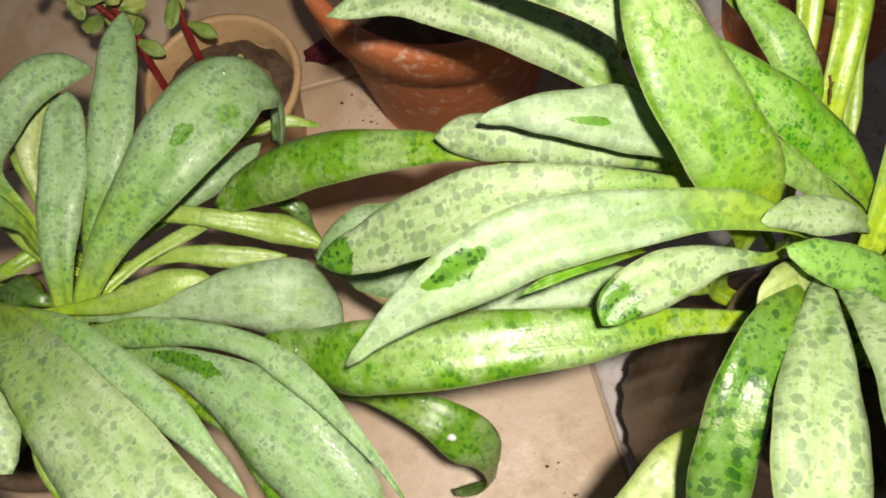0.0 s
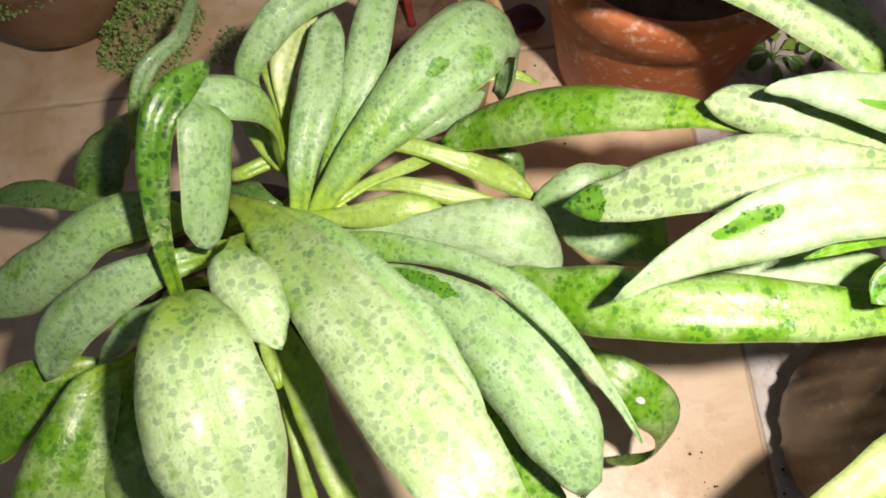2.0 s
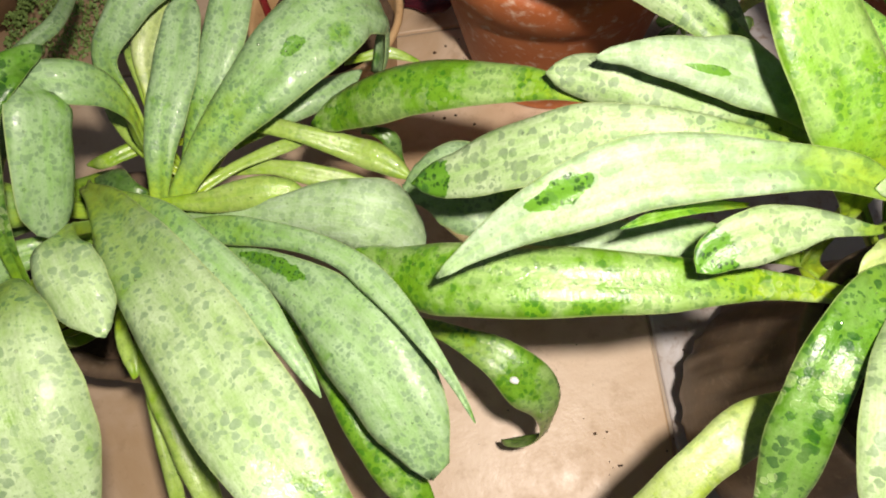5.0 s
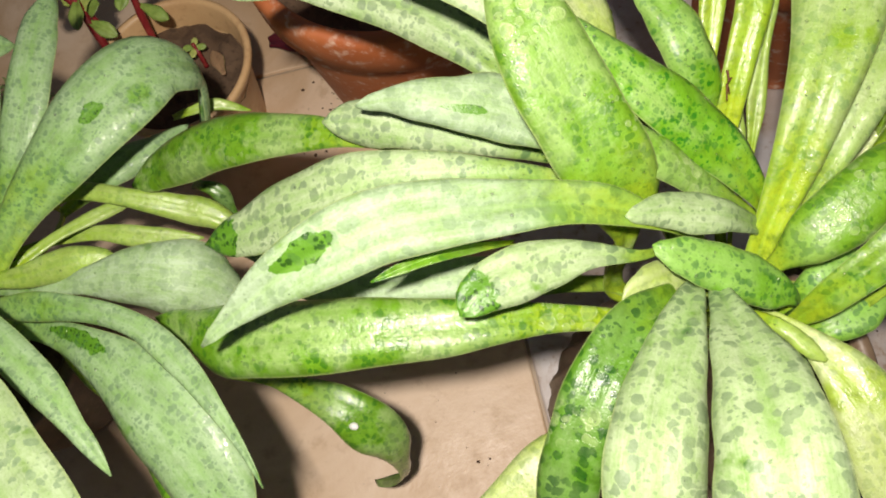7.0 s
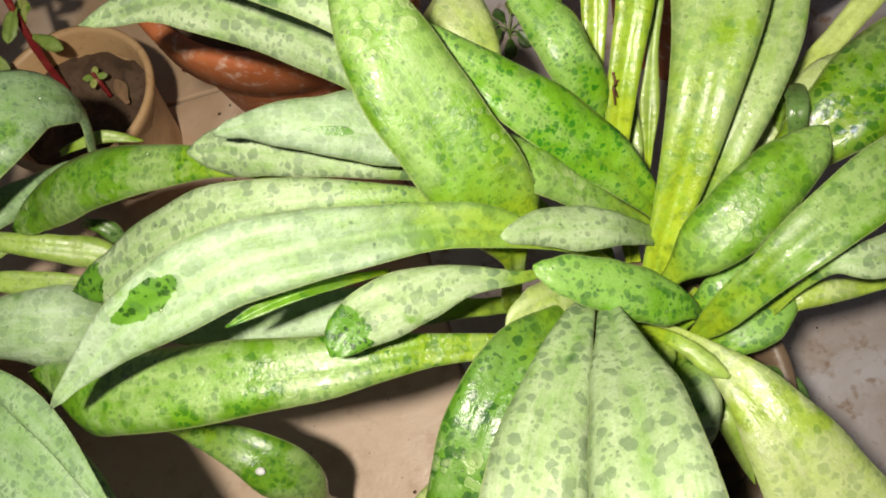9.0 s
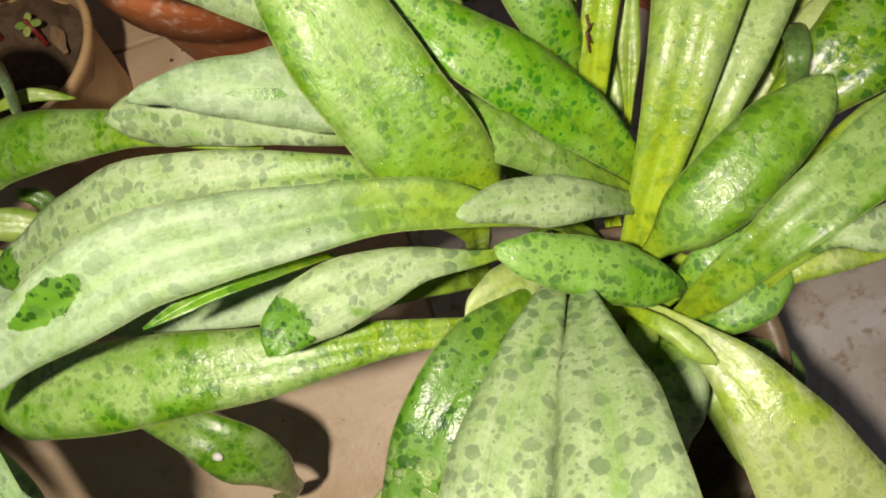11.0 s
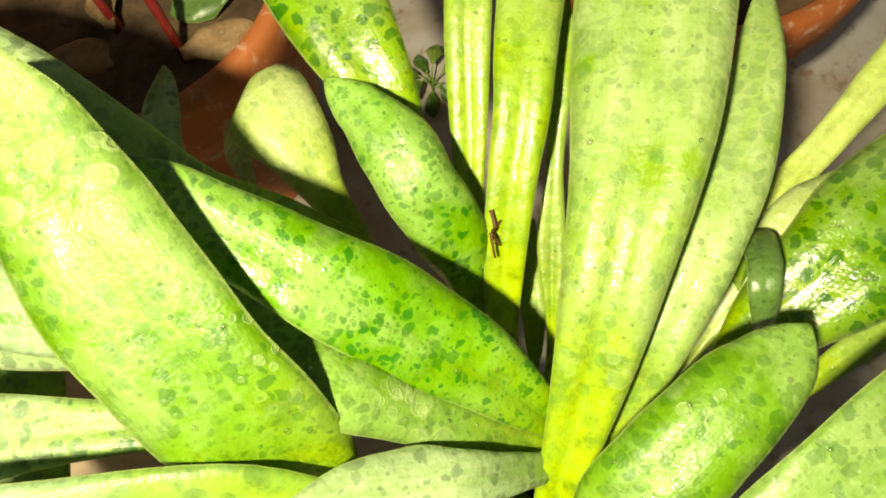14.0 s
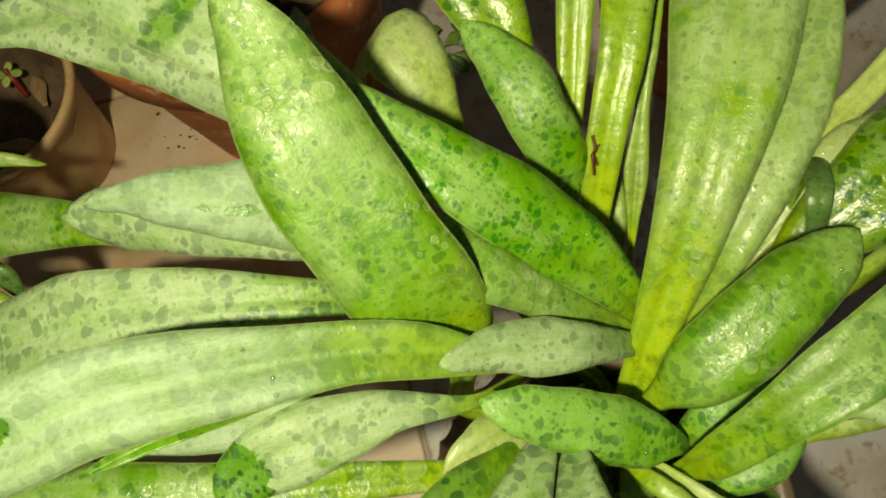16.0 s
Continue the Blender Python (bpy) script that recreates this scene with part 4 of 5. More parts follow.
leaf(L, "greybloom", [(-0.223, 0.115, 0.240, 0.0060), (-0.184, 0.118, 0.258, 0.0096), (-0.140, 0.123, 0.276, 0.0183), (-0.094, 0.126, 0.290, 0.0151), (-0.058, 0.122, 0.299, 0.0145), (-0.033, 0.113, 0.304, 0.0164), (-0.007, 0.098, 0.307, 0.0131), (0.019, 0.080, 0.309, 0.0078), (0.037, 0.065, 0.310, 0.0043), (0.048, 0.054, 0.310, 0.0012)], hint=(0.07, -0.18, 0.98))
leaf(L, "fresh", [(-0.148, 0.109, 0.215, 0.0103), (-0.111, 0.096, 0.232, 0.0190), (-0.076, 0.084, 0.243, 0.0213), (-0.045, 0.061, 0.247, 0.0254), (-0.015, 0.035, 0.242, 0.0278), (0.009, 0.016, 0.228, 0.0264), (0.035, -0.001, 0.210, 0.0012)], hint=(0.08, -0.09, 0.99))
leaf(L, "fresh", [(-0.056, 0.121, 0.150, 0.0088), (-0.018, 0.122, 0.170, 0.0114), (0.009, 0.118, 0.184, 0.0166), (0.040, 0.112, 0.188, 0.0280), (0.067, 0.102, 0.176, 0.0374), (0.082, 0.095, 0.155, 0.0283), (0.086, 0.086, 0.128, 0.0148), (0.084, 0.080, 0.100, 0.0127), (0.075, 0.074, 0.080, 0.0150), (0.062, 0.071, 0.062, 0.0132), (0.053, 0.070, 0.055, 0.0012)], hint=(0.03, -0.08, 1.00))
leaf(L, "frost", [(-0.208, 0.131, 0.240, 0.0052), (-0.168, 0.136, 0.250, 0.0086), (-0.124, 0.146, 0.263, 0.0169), (-0.089, 0.153, 0.273, 0.0346), (-0.061, 0.157, 0.276, 0.0477), (-0.041, 0.161, 0.267, 0.0477), (-0.029, 0.159, 0.252, 0.0302), (-0.021, 0.155, 0.240, 0.0021)], green=.3, fold=2, hint=(0.10, -0.23, 0.97))
leaf(L, "stem", [(-0.236, 0.127, 0.245, 0.0061), (-0.208, 0.132, 0.254, 0.0055), (-0.166, 0.142, 0.261, 0.0151), (-0.137, 0.155, 0.266, 0.0208), (-0.118, 0.164, 0.263, 0.0149), (-0.107, 0.167, 0.256, 0.0012)], hint=(0.20, -0.22, 0.95))
leaf(L, "stem", [(-0.211, 0.184, 0.225, 0.0087), (-0.185, 0.203, 0.235, 0.0084), (-0.168, 0.214, 0.237, 0.0126), (-0.134, 0.217, 0.233, 0.0139), (-0.101, 0.220, 0.222, 0.0185), (-0.081, 0.223, 0.211, 0.0200), (-0.056, 0.219, 0.200, 0.0012)], hint=(0.18, -0.28, 0.94))
leaf(L, "stem", [(-0.202, 0.135, 0.230, 0.0058), (-0.189, 0.150, 0.240, 0.0071), (-0.170, 0.180, 0.236, 0.0083), (-0.146, 0.209, 0.226, 0.0098), (-0.131, 0.228, 0.216, 0.0012)], hint=(0.23, -0.23, 0.94))
leaf(L, "stem", [(-0.218, 0.166, 0.210, 0.0065), (-0.184, 0.179, 0.220, 0.0072), (-0.152, 0.191, 0.221, 0.0114), (-0.119, 0.196, 0.215, 0.0156), (-0.082, 0.206, 0.205, 0.0015)], hint=(0.20, -0.24, 0.95))
leaf(L, "greybloom", [(-0.193, 0.203, 0.210, 0.0079), (-0.175, 0.217, 0.220, 0.0134), (-0.153, 0.242, 0.226, 0.0237), (-0.132, 0.264, 0.222, 0.0198), (-0.122, 0.290, 0.210, 0.0013)], hint=(0.20, -0.30, 0.93))
leaf(L, "stem", [(-0.141, 0.298, 0.200, 0.0047), (-0.127, 0.302, 0.207, 0.0068), (-0.107, 0.312, 0.207, 0.0090), (-0.084, 0.317, 0.195, 0.0013)], hint=(0.14, -0.36, 0.92))
leaf(L, "dark", [(-0.107, 0.248, 0.200, 0.0094), (-0.095, 0.244, 0.208, 0.0078), (-0.082, 0.242, 0.205, 0.0132), (-0.072, 0.232, 0.190, 0.0056), (-0.061, 0.223, 0.170, 0.0013)], hint=(0.11, -0.29, 0.95))
leaf(L, "greybloom", [(0.037, 0.232, 0.195, 0.0597), (0.001, 0.219, 0.213, 0.0708), (-0.029, 0.214, 0.220, 0.0570), (-0.048, 0.210, 0.216, 0.0310), (-0.059, 0.209, 0.210, 0.0015)], hint=(0.05, -0.27, 0.96))
leaf(L, "dry", [(-0.064, 0.225, 0.190, 0.0049), (-0.047, 0.209, 0.200, 0.0070), (-0.023, 0.193, 0.207, 0.0104), (0.004, 0.184, 0.203, 0.0108), (0.024, 0.188, 0.190, 0.0012)], hint=(0.04, -0.24, 0.97))
leaf(L, "greybloom", [(-0.276, 0.114, 0.240, 0.0124), (-0.290, 0.104, 0.257, 0.0266), (-0.301, 0.096, 0.270, 0.0344), (-0.322, 0.076, 0.276, 0.0333), (-0.341, 0.048, 0.270, 0.0390), (-0.368, 0.022, 0.255, 0.0392), (-0.402, -0.001, 0.235, 0.0012)], hint=(0.43, -0.10, 0.90))
leaf(L, "greybloom", [(-0.232, 0.104, 0.250, 0.0098), (-0.240, 0.089, 0.267, 0.0147), (-0.255, 0.070, 0.281, 0.0202), (-0.276, 0.049, 0.286, 0.0297), (-0.299, 0.023, 0.280, 0.0369), (-0.316, -0.002, 0.266, 0.0352), (-0.318, -0.025, 0.250, 0.0012)], hint=(0.39, -0.07, 0.92))
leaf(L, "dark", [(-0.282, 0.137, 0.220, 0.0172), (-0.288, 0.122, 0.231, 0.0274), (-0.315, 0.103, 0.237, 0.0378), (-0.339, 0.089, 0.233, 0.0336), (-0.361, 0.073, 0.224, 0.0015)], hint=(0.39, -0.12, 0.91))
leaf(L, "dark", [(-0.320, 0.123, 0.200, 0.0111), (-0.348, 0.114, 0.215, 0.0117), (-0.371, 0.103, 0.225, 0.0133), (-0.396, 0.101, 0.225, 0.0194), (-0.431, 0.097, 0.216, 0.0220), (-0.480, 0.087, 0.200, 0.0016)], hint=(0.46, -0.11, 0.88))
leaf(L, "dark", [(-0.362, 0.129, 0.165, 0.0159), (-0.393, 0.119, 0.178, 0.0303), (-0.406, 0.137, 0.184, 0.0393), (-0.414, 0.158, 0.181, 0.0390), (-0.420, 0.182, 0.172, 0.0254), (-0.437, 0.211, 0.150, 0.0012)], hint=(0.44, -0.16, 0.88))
leaf(L, "greybloom", [(-0.387, 0.171, 0.180, 0.0119), (-0.393, 0.193, 0.200, 0.0113), (-0.392, 0.221, 0.216, 0.0163), (-0.386, 0.243, 0.218, 0.0143), (-0.382, 0.267, 0.212, 0.0128), (-0.399, 0.308, 0.195, 0.0103), (-0.412, 0.330, 0.185, 0.0012)], fold=20, hint=(0.42, -0.26, 0.87))
leaf(L, "softbloom", [(-0.213, 0.046, 0.335, 0.0085), (-0.196, 0.039, 0.363, 0.0290), (-0.176, 0.022, 0.379, 0.0522), (-0.160, 0.003, 0.381, 0.0629), (-0.146, -0.015, 0.376, 0.0647), (-0.133, -0.033, 0.363, 0.0570), (-0.122, -0.050, 0.347, 0.0399), (-0.119, -0.065, 0.332, 0.0012)], fold=6, hint=(0.29, 0.03, 0.96))
leaf(L, "softbloom", [(-0.206, 0.090, 0.320, 0.0053), (-0.196, 0.081, 0.335, 0.0124), (-0.187, 0.070, 0.345, 0.0304), (-0.170, 0.056, 0.346, 0.0353), (-0.156, 0.045, 0.342, 0.0265), (-0.147, 0.038, 0.339, 0.0094), (-0.145, 0.036, 0.337, 0.0012)], hint=(0.30, -0.09, 0.95))
leaf(L, "greybloom", [(-0.267, 0.056, 0.245, 0.0091), (-0.262, 0.045, 0.258, 0.0109), (-0.267, 0.029, 0.270, 0.0199), (-0.277, 0.009, 0.265, 0.0128), (-0.289, -0.002, 0.252, 0.0012)], hint=(0.37, -0.04, 0.93))
leaf(L, "fresh", [(-0.268, 0.013, 0.245, 0.0068), (-0.268, 0.001, 0.262, 0.0084), (-0.267, -0.017, 0.276, 0.0298), (-0.263, -0.049, 0.280, 0.0439), (-0.260, -0.080, 0.273, 0.0556), (-0.261, -0.109, 0.256, 0.0442), (-0.260, -0.131, 0.240, 0.0012)], hint=(0.36, 0.06, 0.93))
leaf(L, "fresh", [(-0.275, 0.007, 0.235, 0.0076), (-0.265, -0.005, 0.250, 0.0097), (-0.244, -0.030, 0.264, 0.0288), (-0.225, -0.054, 0.266, 0.0397), (-0.212, -0.077, 0.256, 0.0383), (-0.203, -0.099, 0.240, 0.0012)], hint=(0.31, 0.07, 0.95))
leaf(L, "fresh", [(-0.290, 0.017, 0.210, 0.0073), (-0.293, 0.001, 0.221, 0.0108), (-0.313, -0.018, 0.236, 0.0291), (-0.339, -0.043, 0.236, 0.0498), (-0.368, -0.078, 0.221, 0.0467), (-0.401, -0.102, 0.205, 0.0012)], hint=(0.41, 0.04, 0.91))
leaf(L, "stem", [(-0.201, 0.067, 0.220, 0.0125), (-0.182, 0.053, 0.236, 0.0163), (-0.157, 0.032, 0.246, 0.0251), (-0.135, 0.004, 0.241, 0.0202), (-0.109, -0.024, 0.231, 0.0175), (-0.088, -0.047, 0.215, 0.0012)], hint=(0.19, -0.02, 0.98))
leaf(L, "stem", [(-0.201, 0.056, 0.240, 0.0057), (-0.189, 0.045, 0.250, 0.0088), (-0.177, 0.033, 0.252, 0.0101), (-0.170, 0.024, 0.250, 0.0058), (-0.170, 0.020, 0.247, 0.0012)], hint=(0.24, -0.06, 0.97))
leaf(L, "stem", [(-0.205, 0.056, 0.200, 0.0081), (-0.176, 0.024, 0.216, 0.0085), (-0.152, -0.007, 0.217, 0.0101), (-0.135, -0.034, 0.206, 0.0101), (-0.119, -0.066, 0.190, 0.0012)], hint=(0.20, -0.00, 0.98))
leaf(L, "stem", [(-0.220, 0.165, 0.240, 0.0058), (-0.239, 0.171, 0.245, 0.0103), (-0.265, 0.187, 0.250, 0.0104), (-0.274, 0.189, 0.250, 0.0012)], hint=(0.34, -0.23, 0.91))
leaf(L, "stem", [(-0.236, 0.182, 0.230, 0.0060), (-0.247, 0.170, 0.240, 0.0106), (-0.262, 0.155, 0.242, 0.0105), (-0.278, 0.150, 0.235, 0.0012)], hint=(0.34, -0.19, 0.92))
leaf(L, "stem", [(-0.243, 0.194, 0.235, 0.0064), (-0.254, 0.213, 0.250, 0.0086), (-0.269, 0.230, 0.258, 0.0076), (-0.282, 0.244, 0.255, 0.0012)], hint=(0.34, -0.28, 0.90))
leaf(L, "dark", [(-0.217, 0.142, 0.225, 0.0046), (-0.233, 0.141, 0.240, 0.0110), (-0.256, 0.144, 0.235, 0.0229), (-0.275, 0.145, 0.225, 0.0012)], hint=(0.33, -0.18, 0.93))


# ---- water beads on the leaves ----
water = Nodes("water")
M_WATER = water.mat
clear = water.tree.nodes.new("ShaderNodeBsdfTransparent")
gloss = water.tree.nodes.new("ShaderNodeBsdfGlossy")
gloss.inputs["Roughness"].default_value = 0.1
both = water.tree.nodes.new("ShaderNodeMixShader")
both.inputs[0].default_value = 0.22
water.put(clear.outputs[0], both.inputs[1])
water.put(gloss.outputs[0], both.inputs[2])
water.put(both.outputs[0], water.tree.nodes["Material Output"].inputs[0])
DOME = [(math.cos(w) * math.cos(e), math.sin(w) * math.cos(e), math.sin(e)) for e in (0.0, 0.55, 1.1) for w in [k * math.pi / 4 for k in range(8)]] + [(0, 0, 1)]
DOME_FACES = [(r * 8 + k, r * 8 + (k + 1) % 8, r * 8 + 8 + (k + 1) % 8, r * 8 + 8 + k) for r in (0, 1) for k in range(8)] + [(16 + k, 16 + (k + 1) % 8, 24) for k in range(8)]
for plant in (R, L):
    verts, faces = [], []
    for at, up, r in DROPS[plant.name]:
        n = len(verts)
        side = up.orthogonal().normalized()
        other = up.cross(side)
        verts += [at + (side * x + other * y) * r + up * z * r * 0.7 for x, y, z in DOME]
        faces += [tuple(n + q for q in f) for f in DOME_FACES]
    tagged(mesh_object("dew", verts, faces, M_WATER, plant, "tiny clear water beads"), kind="stuff")


# ---- red-stemmed succulent in the cream pot, seedling, stems and litter in the terracotta pot ----
M_REDSTEM = stone_material("red_stem", (0.17, 0.012, 0.014), (0.29, 0.03, 0.03), (0.3, 0.12, 0.05), 0.35, 5.0, 0.5)


def stalk(parent, points, r0, r1, material, name="stem", label=""):
    line, _ = glide(points, 14)
    verts, faces, segs = [], [], 8
    for i, p in enumerate(line):
        t = (line[min(i + 1, 13)] - line[max(i - 1, 0)]).normalized()
        a = t.cross(Vector((0.3, 1, 0.2))).normalized()
        c = t.cross(a)
        r = (r0 + (r1 - r0) * i / 13) * (1.18 if i % 4 == 0 else 1.0)
        for k in range(segs):
            w = 2 * math.pi * k / segs
            verts.append(p + a * r * math.cos(w) + c * r * math.sin(w))
    for i in range(13):
        for k in range(segs):
            m = (k + 1) % segs
            faces.append((i * segs + k, i * segs + m, (i + 1) * segs + m, (i + 1) * segs + k))
    faces.append(tuple(range(segs))[::-1])
    faces.append(tuple(13 * segs + k for k in range(segs)))
    return mesh_object(name, verts, faces, material, parent, label)


def small_leaf(parent, at, heading, pitch, length, width, skin, name="leaf"):
    d = Vector((math.cos(heading) * math.cos(pitch), math.sin(heading) * math.cos(pitch), math.sin(pitch)))
    p = [Vector(at) + d * length * u + Vector((0, 0, -0.25 * length * u * u)) for u in (0, 0.33, 0.66, 1)]
    return leaf(parent, skin, p, width, tip=0.55, fold=12, green=0.3, name=name)


succulent = thing("succulent_plant", (0, 0, 0), "red-stemmed succulent with yellow-edged leaves in the cream pot", "plant")
stalk(succulent, [(-0.275, 0.382, 0.084), (-0.285, 0.397, 0.122), (-0.305, 0.422, 0.172), (-0.33, 0.462, 0.242)], 0.0042, 0.003, M_REDSTEM)
stalk(succulent, [(-0.245, 0.412, 0.084), (-0.25, 0.422, 0.122), (-0.255, 0.442, 0.172), (-0.262, 0.477, 0.242)], 0.0038, 0.0028, M_REDSTEM)
stalk(succulent, [(-0.285, 0.407, 0.084), (-0.3, 0.417, 0.132), (-0.335, 0.427, 0.182), (-0.38, 0.442, 0.222)], 0.004, 0.003, M_REDSTEM)
rng = random.Random(4)
for base, top, n in (((-0.275, 0.382, 0.102), (-0.33, 0.462, 0.242), 11), ((-0.245, 0.412, 0.102), (-0.262, 0.477, 0.242), 8), ((-0.285, 0.407, 0.102), (-0.38, 0.442, 0.222), 10)):
    for i in range(n):
        p = Vector(base).lerp(Vector(top), 0.3 + 0.7 * i / n)
        small_leaf(succulent, p, 2.4 * i + rng.uniform(-0.4, 0.4), rng.uniform(-0.1, 0.6), rng.uniform(0.022, 0.034), rng.uniform(0.013, 0.02), "variegated" if i % 2 else "weed")

seedling = thing("seedling", (-0.2, 0.41, 0.087), "tiny red-stemmed seedling sprouting from the soil", "plant")
stalk(seedling, [(0, 0, 0), (-0.003, 0.004, 0.012), (-0.009, 0.01, 0.022)], 0.0024, 0.0018, M_REDSTEM)
for i, a in enumerate((0.3, 1.9, 3.4, 4.9)):
    small_leaf(seedling, (-0.008, 0.008, 0.018), a, 0.2, 0.012, 0.007, "variegated" if i % 2 else "weed")

stems = thing("bare_stemmed_plant", (-0.02, 0.495, 0.18), "bare crimson stems standing in the terracotta pot", "plant")
for x, y, dx, dy, h in ((0.052, -0.035, -0.01, 0.02, 0.17), (0.005, -0.02, -0.03, 0.03, 0.18), (-0.02, 0.0, 0.035, 0.02, 0.16), (-0.05, 0.03, -0.03, 0.01, 0.15)):
    stalk(stems, [(x, y, 0), (x + dx * 0.3, y + dy * 0.3, h * 0.35), (x + dx, y + dy, h)], 0.0032, 0.0022, M_REDSTEM)
for k, (x, y, z, a, ln, w, skin) in enumerate(((0.035, 0.455, 0.19, 0.6, 0.05, 0.026, "litter"), (-0.015, 0.47, 0.192, 2.2, 0.045, 0.022, "litter"), (0.06, 0.51, 0.191, 3.6, 0.05, 0.03, "dark"), (-0.05, 0.445, 0.19, 0.2, 0.045, 0.024, "litter"),
                                               (0.30, 0.56, 0.17, 0.9, 0.06, 0.028, "litter"), (0.36, 0.6, 0.171, 2.8, 0.05, 0.024, "litter"), (-0.175, 0.40, 0.092, 2.3, 0.035, 0.014, "litter"), (-0.2, 0.36, 0.092, 0.2, 0.03, 0.012, "litter"))):
    fallen = thing("fallen_leaf", (x, y, z), "curled fallen leaf lying on potting soil", "leaf", "fallen leaves")
    small_leaf(fallen, (0, 0, 0.003), a, 0.12, ln, w, skin, name="blade")


# ---- moss and small weeds ----
def moss(name, cx, cy, z, rx, ry, height, count, seed, label):
    r = random.Random(seed)
    verts, faces = [], []
    for _ in range(count):
        a, q = r.uniform(0, 2 * math.pi), math.sqrt(r.random())
        lump = 1 + 0.35 * noise.noise(Vector((math.cos(a) * 2, math.sin(a) * 2, seed)))
        x, y = cx + rx * q * lump * math.cos(a), cy + ry * q * lump * math.sin(a)
        h = height * (1 - q * q) * (0.7 + 0.5 * noise.noise(Vector((x * 60, y * 60, seed))))
        c = Vector((x, y, z + max(0, h) + r.uniform(0, 0.004)))
        u = Vector((r.uniform(-1, 1), r.uniform(-1, 1), r.uniform(-0.3, 0.9))).normalized() * r.uniform(0.003, 0.006)
        v = u.cross(Vector((r.uniform(-1, 1), r.uniform(-1, 1), 1))).normalized() * r.uniform(0.0012, 0.0024)
        n = len(verts)
        verts += [c, c + u * 0.5 + v, c + u, c + u * 0.5 - v]
        faces.append((n, n + 1, n + 2, n + 3))
    ob = mesh_object(name, verts, faces, M_MOSSLEAF, None, smooth=False)
    return tagged(ob, label, "moss", kind="stuff")


M_MOSSLEAF = leaf_material("moss_leaf", (0.12, 0.2, 0.03), (0.14, 0.22, 0.04), (0.06, 0.12, 0.02), (0.24, 0.3, 0.1), 0.6, 0.3, 0.55)
moss("moss", -0.68, 0.375, 0.1, 0.085, 0.085, 0.03, 2600, 2, "dense olive-green moss on the brown pot")
moss("moss", -0.565, 0.37, 0.0, 0.055, 0.07, 0.07, 2600, 5, "dense green moss mound beside the brown pot")
moss("moss", -0.455, 0.38, 0.0, 0.04, 0.03, 0.012, 350, 9, "thin olive weeds between the slabs")



# ---- small marks on the leaves and floor ----
def top_of(plant, x, y, reach=0.004):
    """The highest leaf surface of the plant over a place."""
    best = 0.0
    for ob in plant.children:
        if ob.name.startswith("leaf"):
            for v in ob.data.vertices:
                if abs(v.co.x - x) < reach and abs(v.co.y - y) < reach and v.co.z > best:
                    best = v.co.z
    return best


M_SCAR = stone_material("dry_scar", (0.10, 0.035, 0.015), (0.2, 0.08, 0.03), (0.05, 0.02, 0.01), 0.6, 6.0, 0.6)
for run in ([(0.243, 0.317), (0.245, 0.312), (0.244, 0.309), (0.246, 0.303)], [(0.245, 0.312), (0.2455, 0.3135), (0.2465, 0.315)], [(0.244, 0.309), (0.2455, 0.3085), (0.247, 0.308)]):
    stalk(R, [(x, y, top_of(R, x, y) + 0.0003) for x, y in run], 0.0007, 0.0004, M_SCAR, "scar", "brown healed scratch")
M_CHALK = stone_material("dried_white_drop", (0.7, 0.7, 0.66), (0.8, 0.8, 0.77), (0.6, 0.58, 0.5), 0.4, 6.0, 0.4)


def crumbs(spots, spread, count, size, material, seed, label):
    """Loose crumbs lying round some places, joined."""
    r = random.Random(seed)
    verts, faces = [], []
    for _ in range(count):
        x, y, z = r.choice(spots)
        x, y = x + r.gauss(0, spread), y + r.gauss(0, spread)
        q = size * (0.4 + 0.9 * r.random() ** 2)
        turn = r.uniform(0, 6)
        n = len(verts)
        for k in range(6):
            a = turn + k * math.pi / 3
            verts.append((x + q * math.cos(a) * r.uniform(0.7, 1.4), y + q * math.sin(a) * r.uniform(0.6, 1.1), z - 0.0002))
        for k in range(6):
            a = turn + k * math.pi / 3
            verts.append((x + 0.6 * q * math.cos(a), y + 0.6 * q * math.sin(a), z + q * r.uniform(0.3, 0.7)))
        faces += [(n + k, n + (k + 1) % 6, n + 6 + (k + 1) % 6, n + 6 + k) for k in range(6)] + [tuple(n + 6 + k for k in range(6))]
    return tagged(mesh_object("soil_crumbs", verts, faces, material, None, smooth=False), label, "debris", kind="stuff")


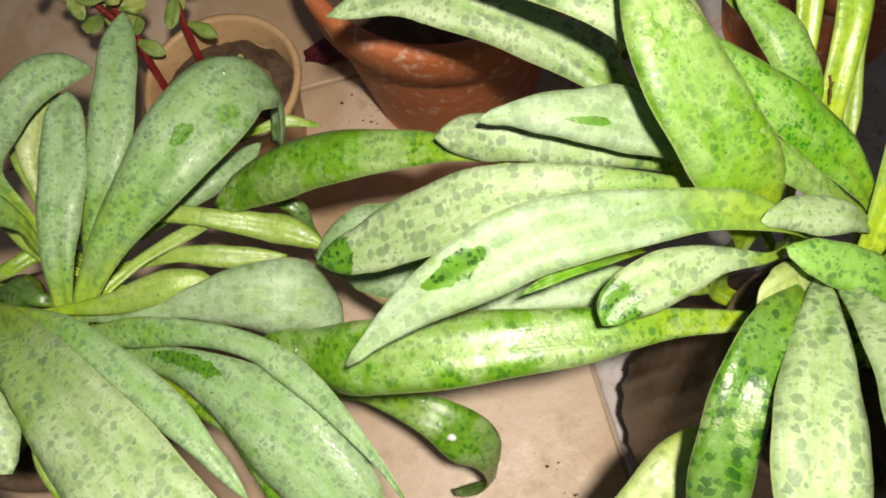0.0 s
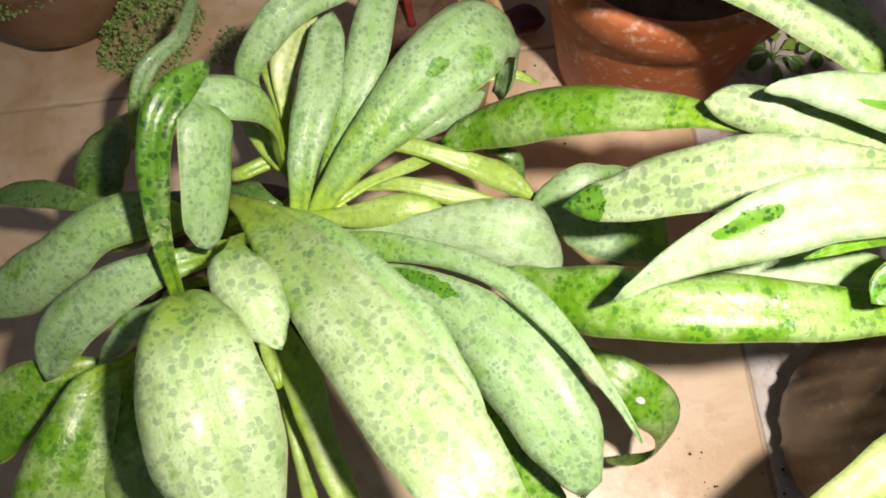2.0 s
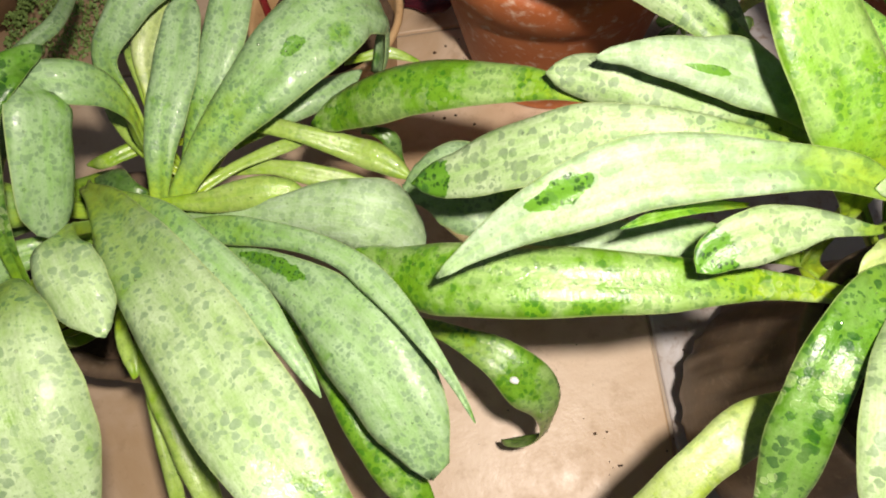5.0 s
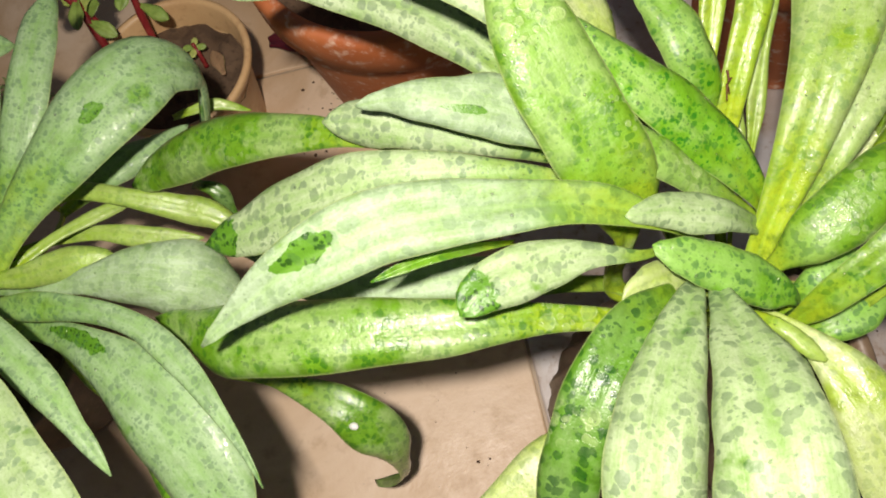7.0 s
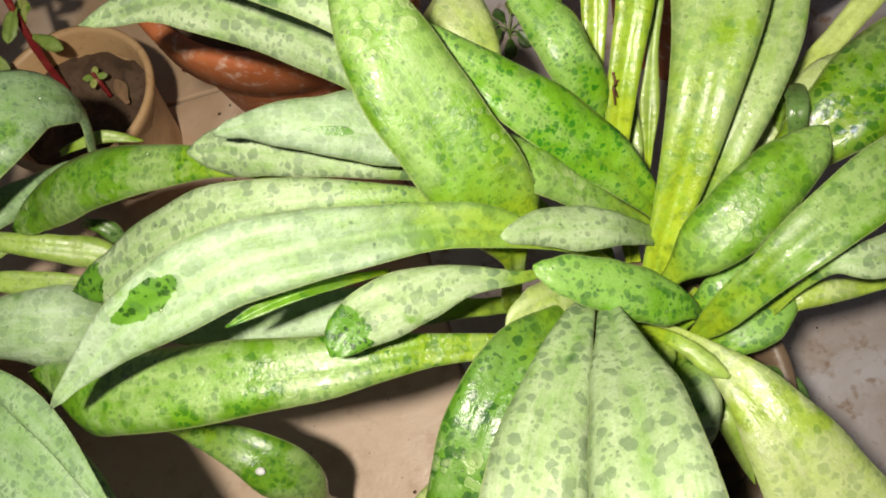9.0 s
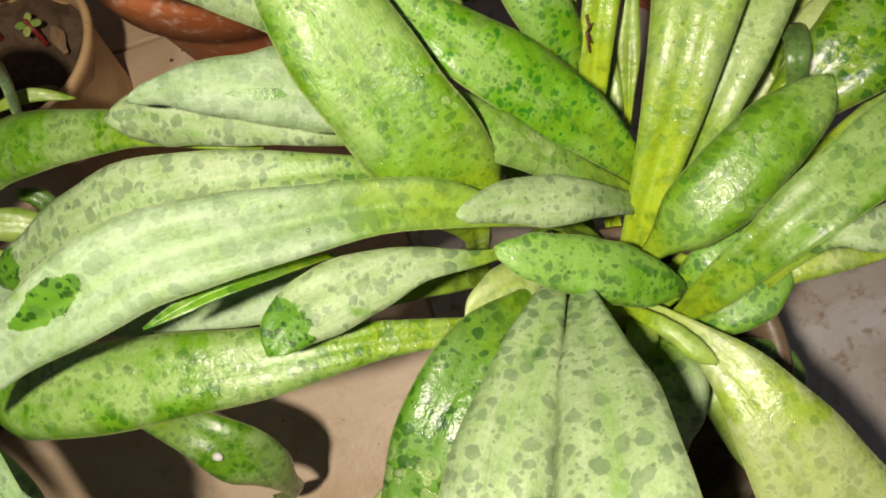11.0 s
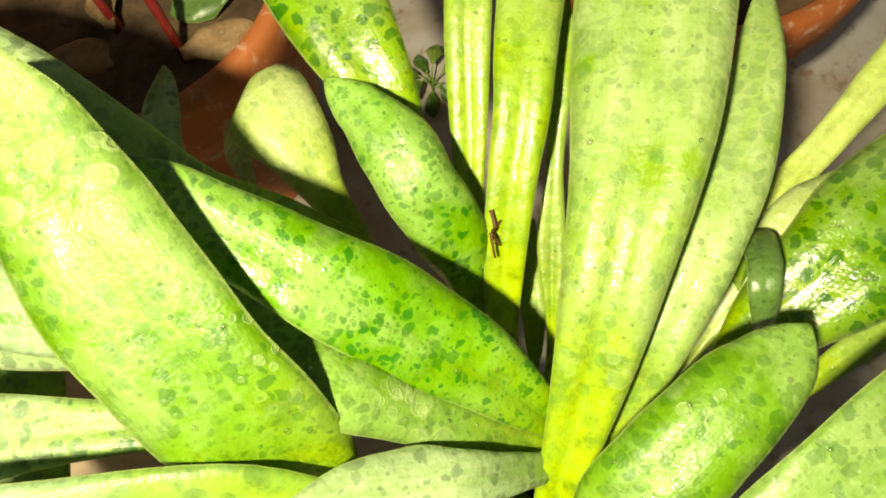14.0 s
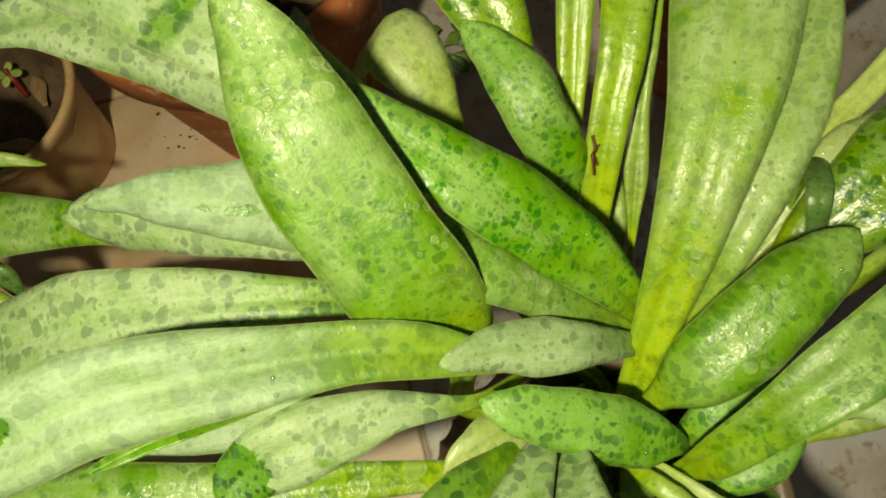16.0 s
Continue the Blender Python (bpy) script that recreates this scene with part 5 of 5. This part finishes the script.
crumbs([(-0.10, 0.42, 0), (-0.09, 0.38, 0), (-0.11, 0.45, 0)], 0.014, 26, 0.0022, M_SOIL, 31, "dark crumbs of soil beside the terracotta pot")
crumbs([(0.135, 0.112, 0), (0.153, 0.082, 0), (0.192, 0.184, 0), (0.214, 0.09, 0), (0.21, 0.1, 0), (0.2, 0.12, 0)], 0.006, 22, 0.0017, M_SOIL, 32, "dark crumbs of soil along the slab joint")
crumbs([(0.05, 0.1, 0), (0.0, 0.25, 0), (0.45, 0.2, 0), (0.4, 0.3, 0), (0.1, 0.3, 0)], 0.06, 60, 0.0009, M_SOIL, 33, "fine specks of dirt on the slabs")

# a dried white drop on a low leaf
dx, dy = 0.055, 0.101
h = top_of(L, dx, dy, 0.006)
drop = mesh_object("dried_drop", [(dx + x * 0.0034 * (1 + 0.25 * math.sin(3 * x + 2 * y)), dy + y * 0.0026, h - 0.0006 + 0.0016 * z) for x, y, z in DOME], DOME_FACES, M_CHALK, L, "dried white splash")

# a dark maroon fallen leaf by the terracotta pot
M_MAROON = stone_material("maroon_leaf", (0.05, 0.006, 0.012), (0.11, 0.014, 0.022), (0.03, 0.005, 0.01), 0.3, 6.0, 0.6)
LOOKS["maroon"], LEAF_LABELS["maroon"] = M_MAROON, "dark maroon glossy leaf blade"
fallen = thing("fallen_leaf", (-0.16, 0.492, 0), "dark maroon glossy leaf lying on the slabs", "leaf", "fallen leaves")
small_leaf(fallen, (-0.025, 0, 0.012), 0.25, 0.35, 0.06, 0.034, "maroon", name="blade")


# small green weeds on the slabs behind the terracotta pot
for wx, wy, seed in ((0.113, 0.536, 5), (0.153, 0.566, 8)):
    weed = thing("weed_plant", (wx, wy, 0), "small dark green leafy weed on the slabs", "weed", "weeds")
    r = random.Random(seed)
    for i in range(8):
        a, h = 2.4 * i + r.uniform(-0.3, 0.3), 0.004 + 0.0028 * i
        tip = (0.012 * math.cos(a), 0.012 * math.sin(a), h)
        stalk(weed, [(0, 0, 0), (tip[0] * 0.4, tip[1] * 0.4, h * 0.7), tip], 0.0009, 0.0006, LOOKS["weed"], "stem")
        small_leaf(weed, tip, a, r.uniform(-0.2, 0.3), r.uniform(0.016, 0.026), r.uniform(0.011, 0.016), "dark" if i % 3 else "weed")
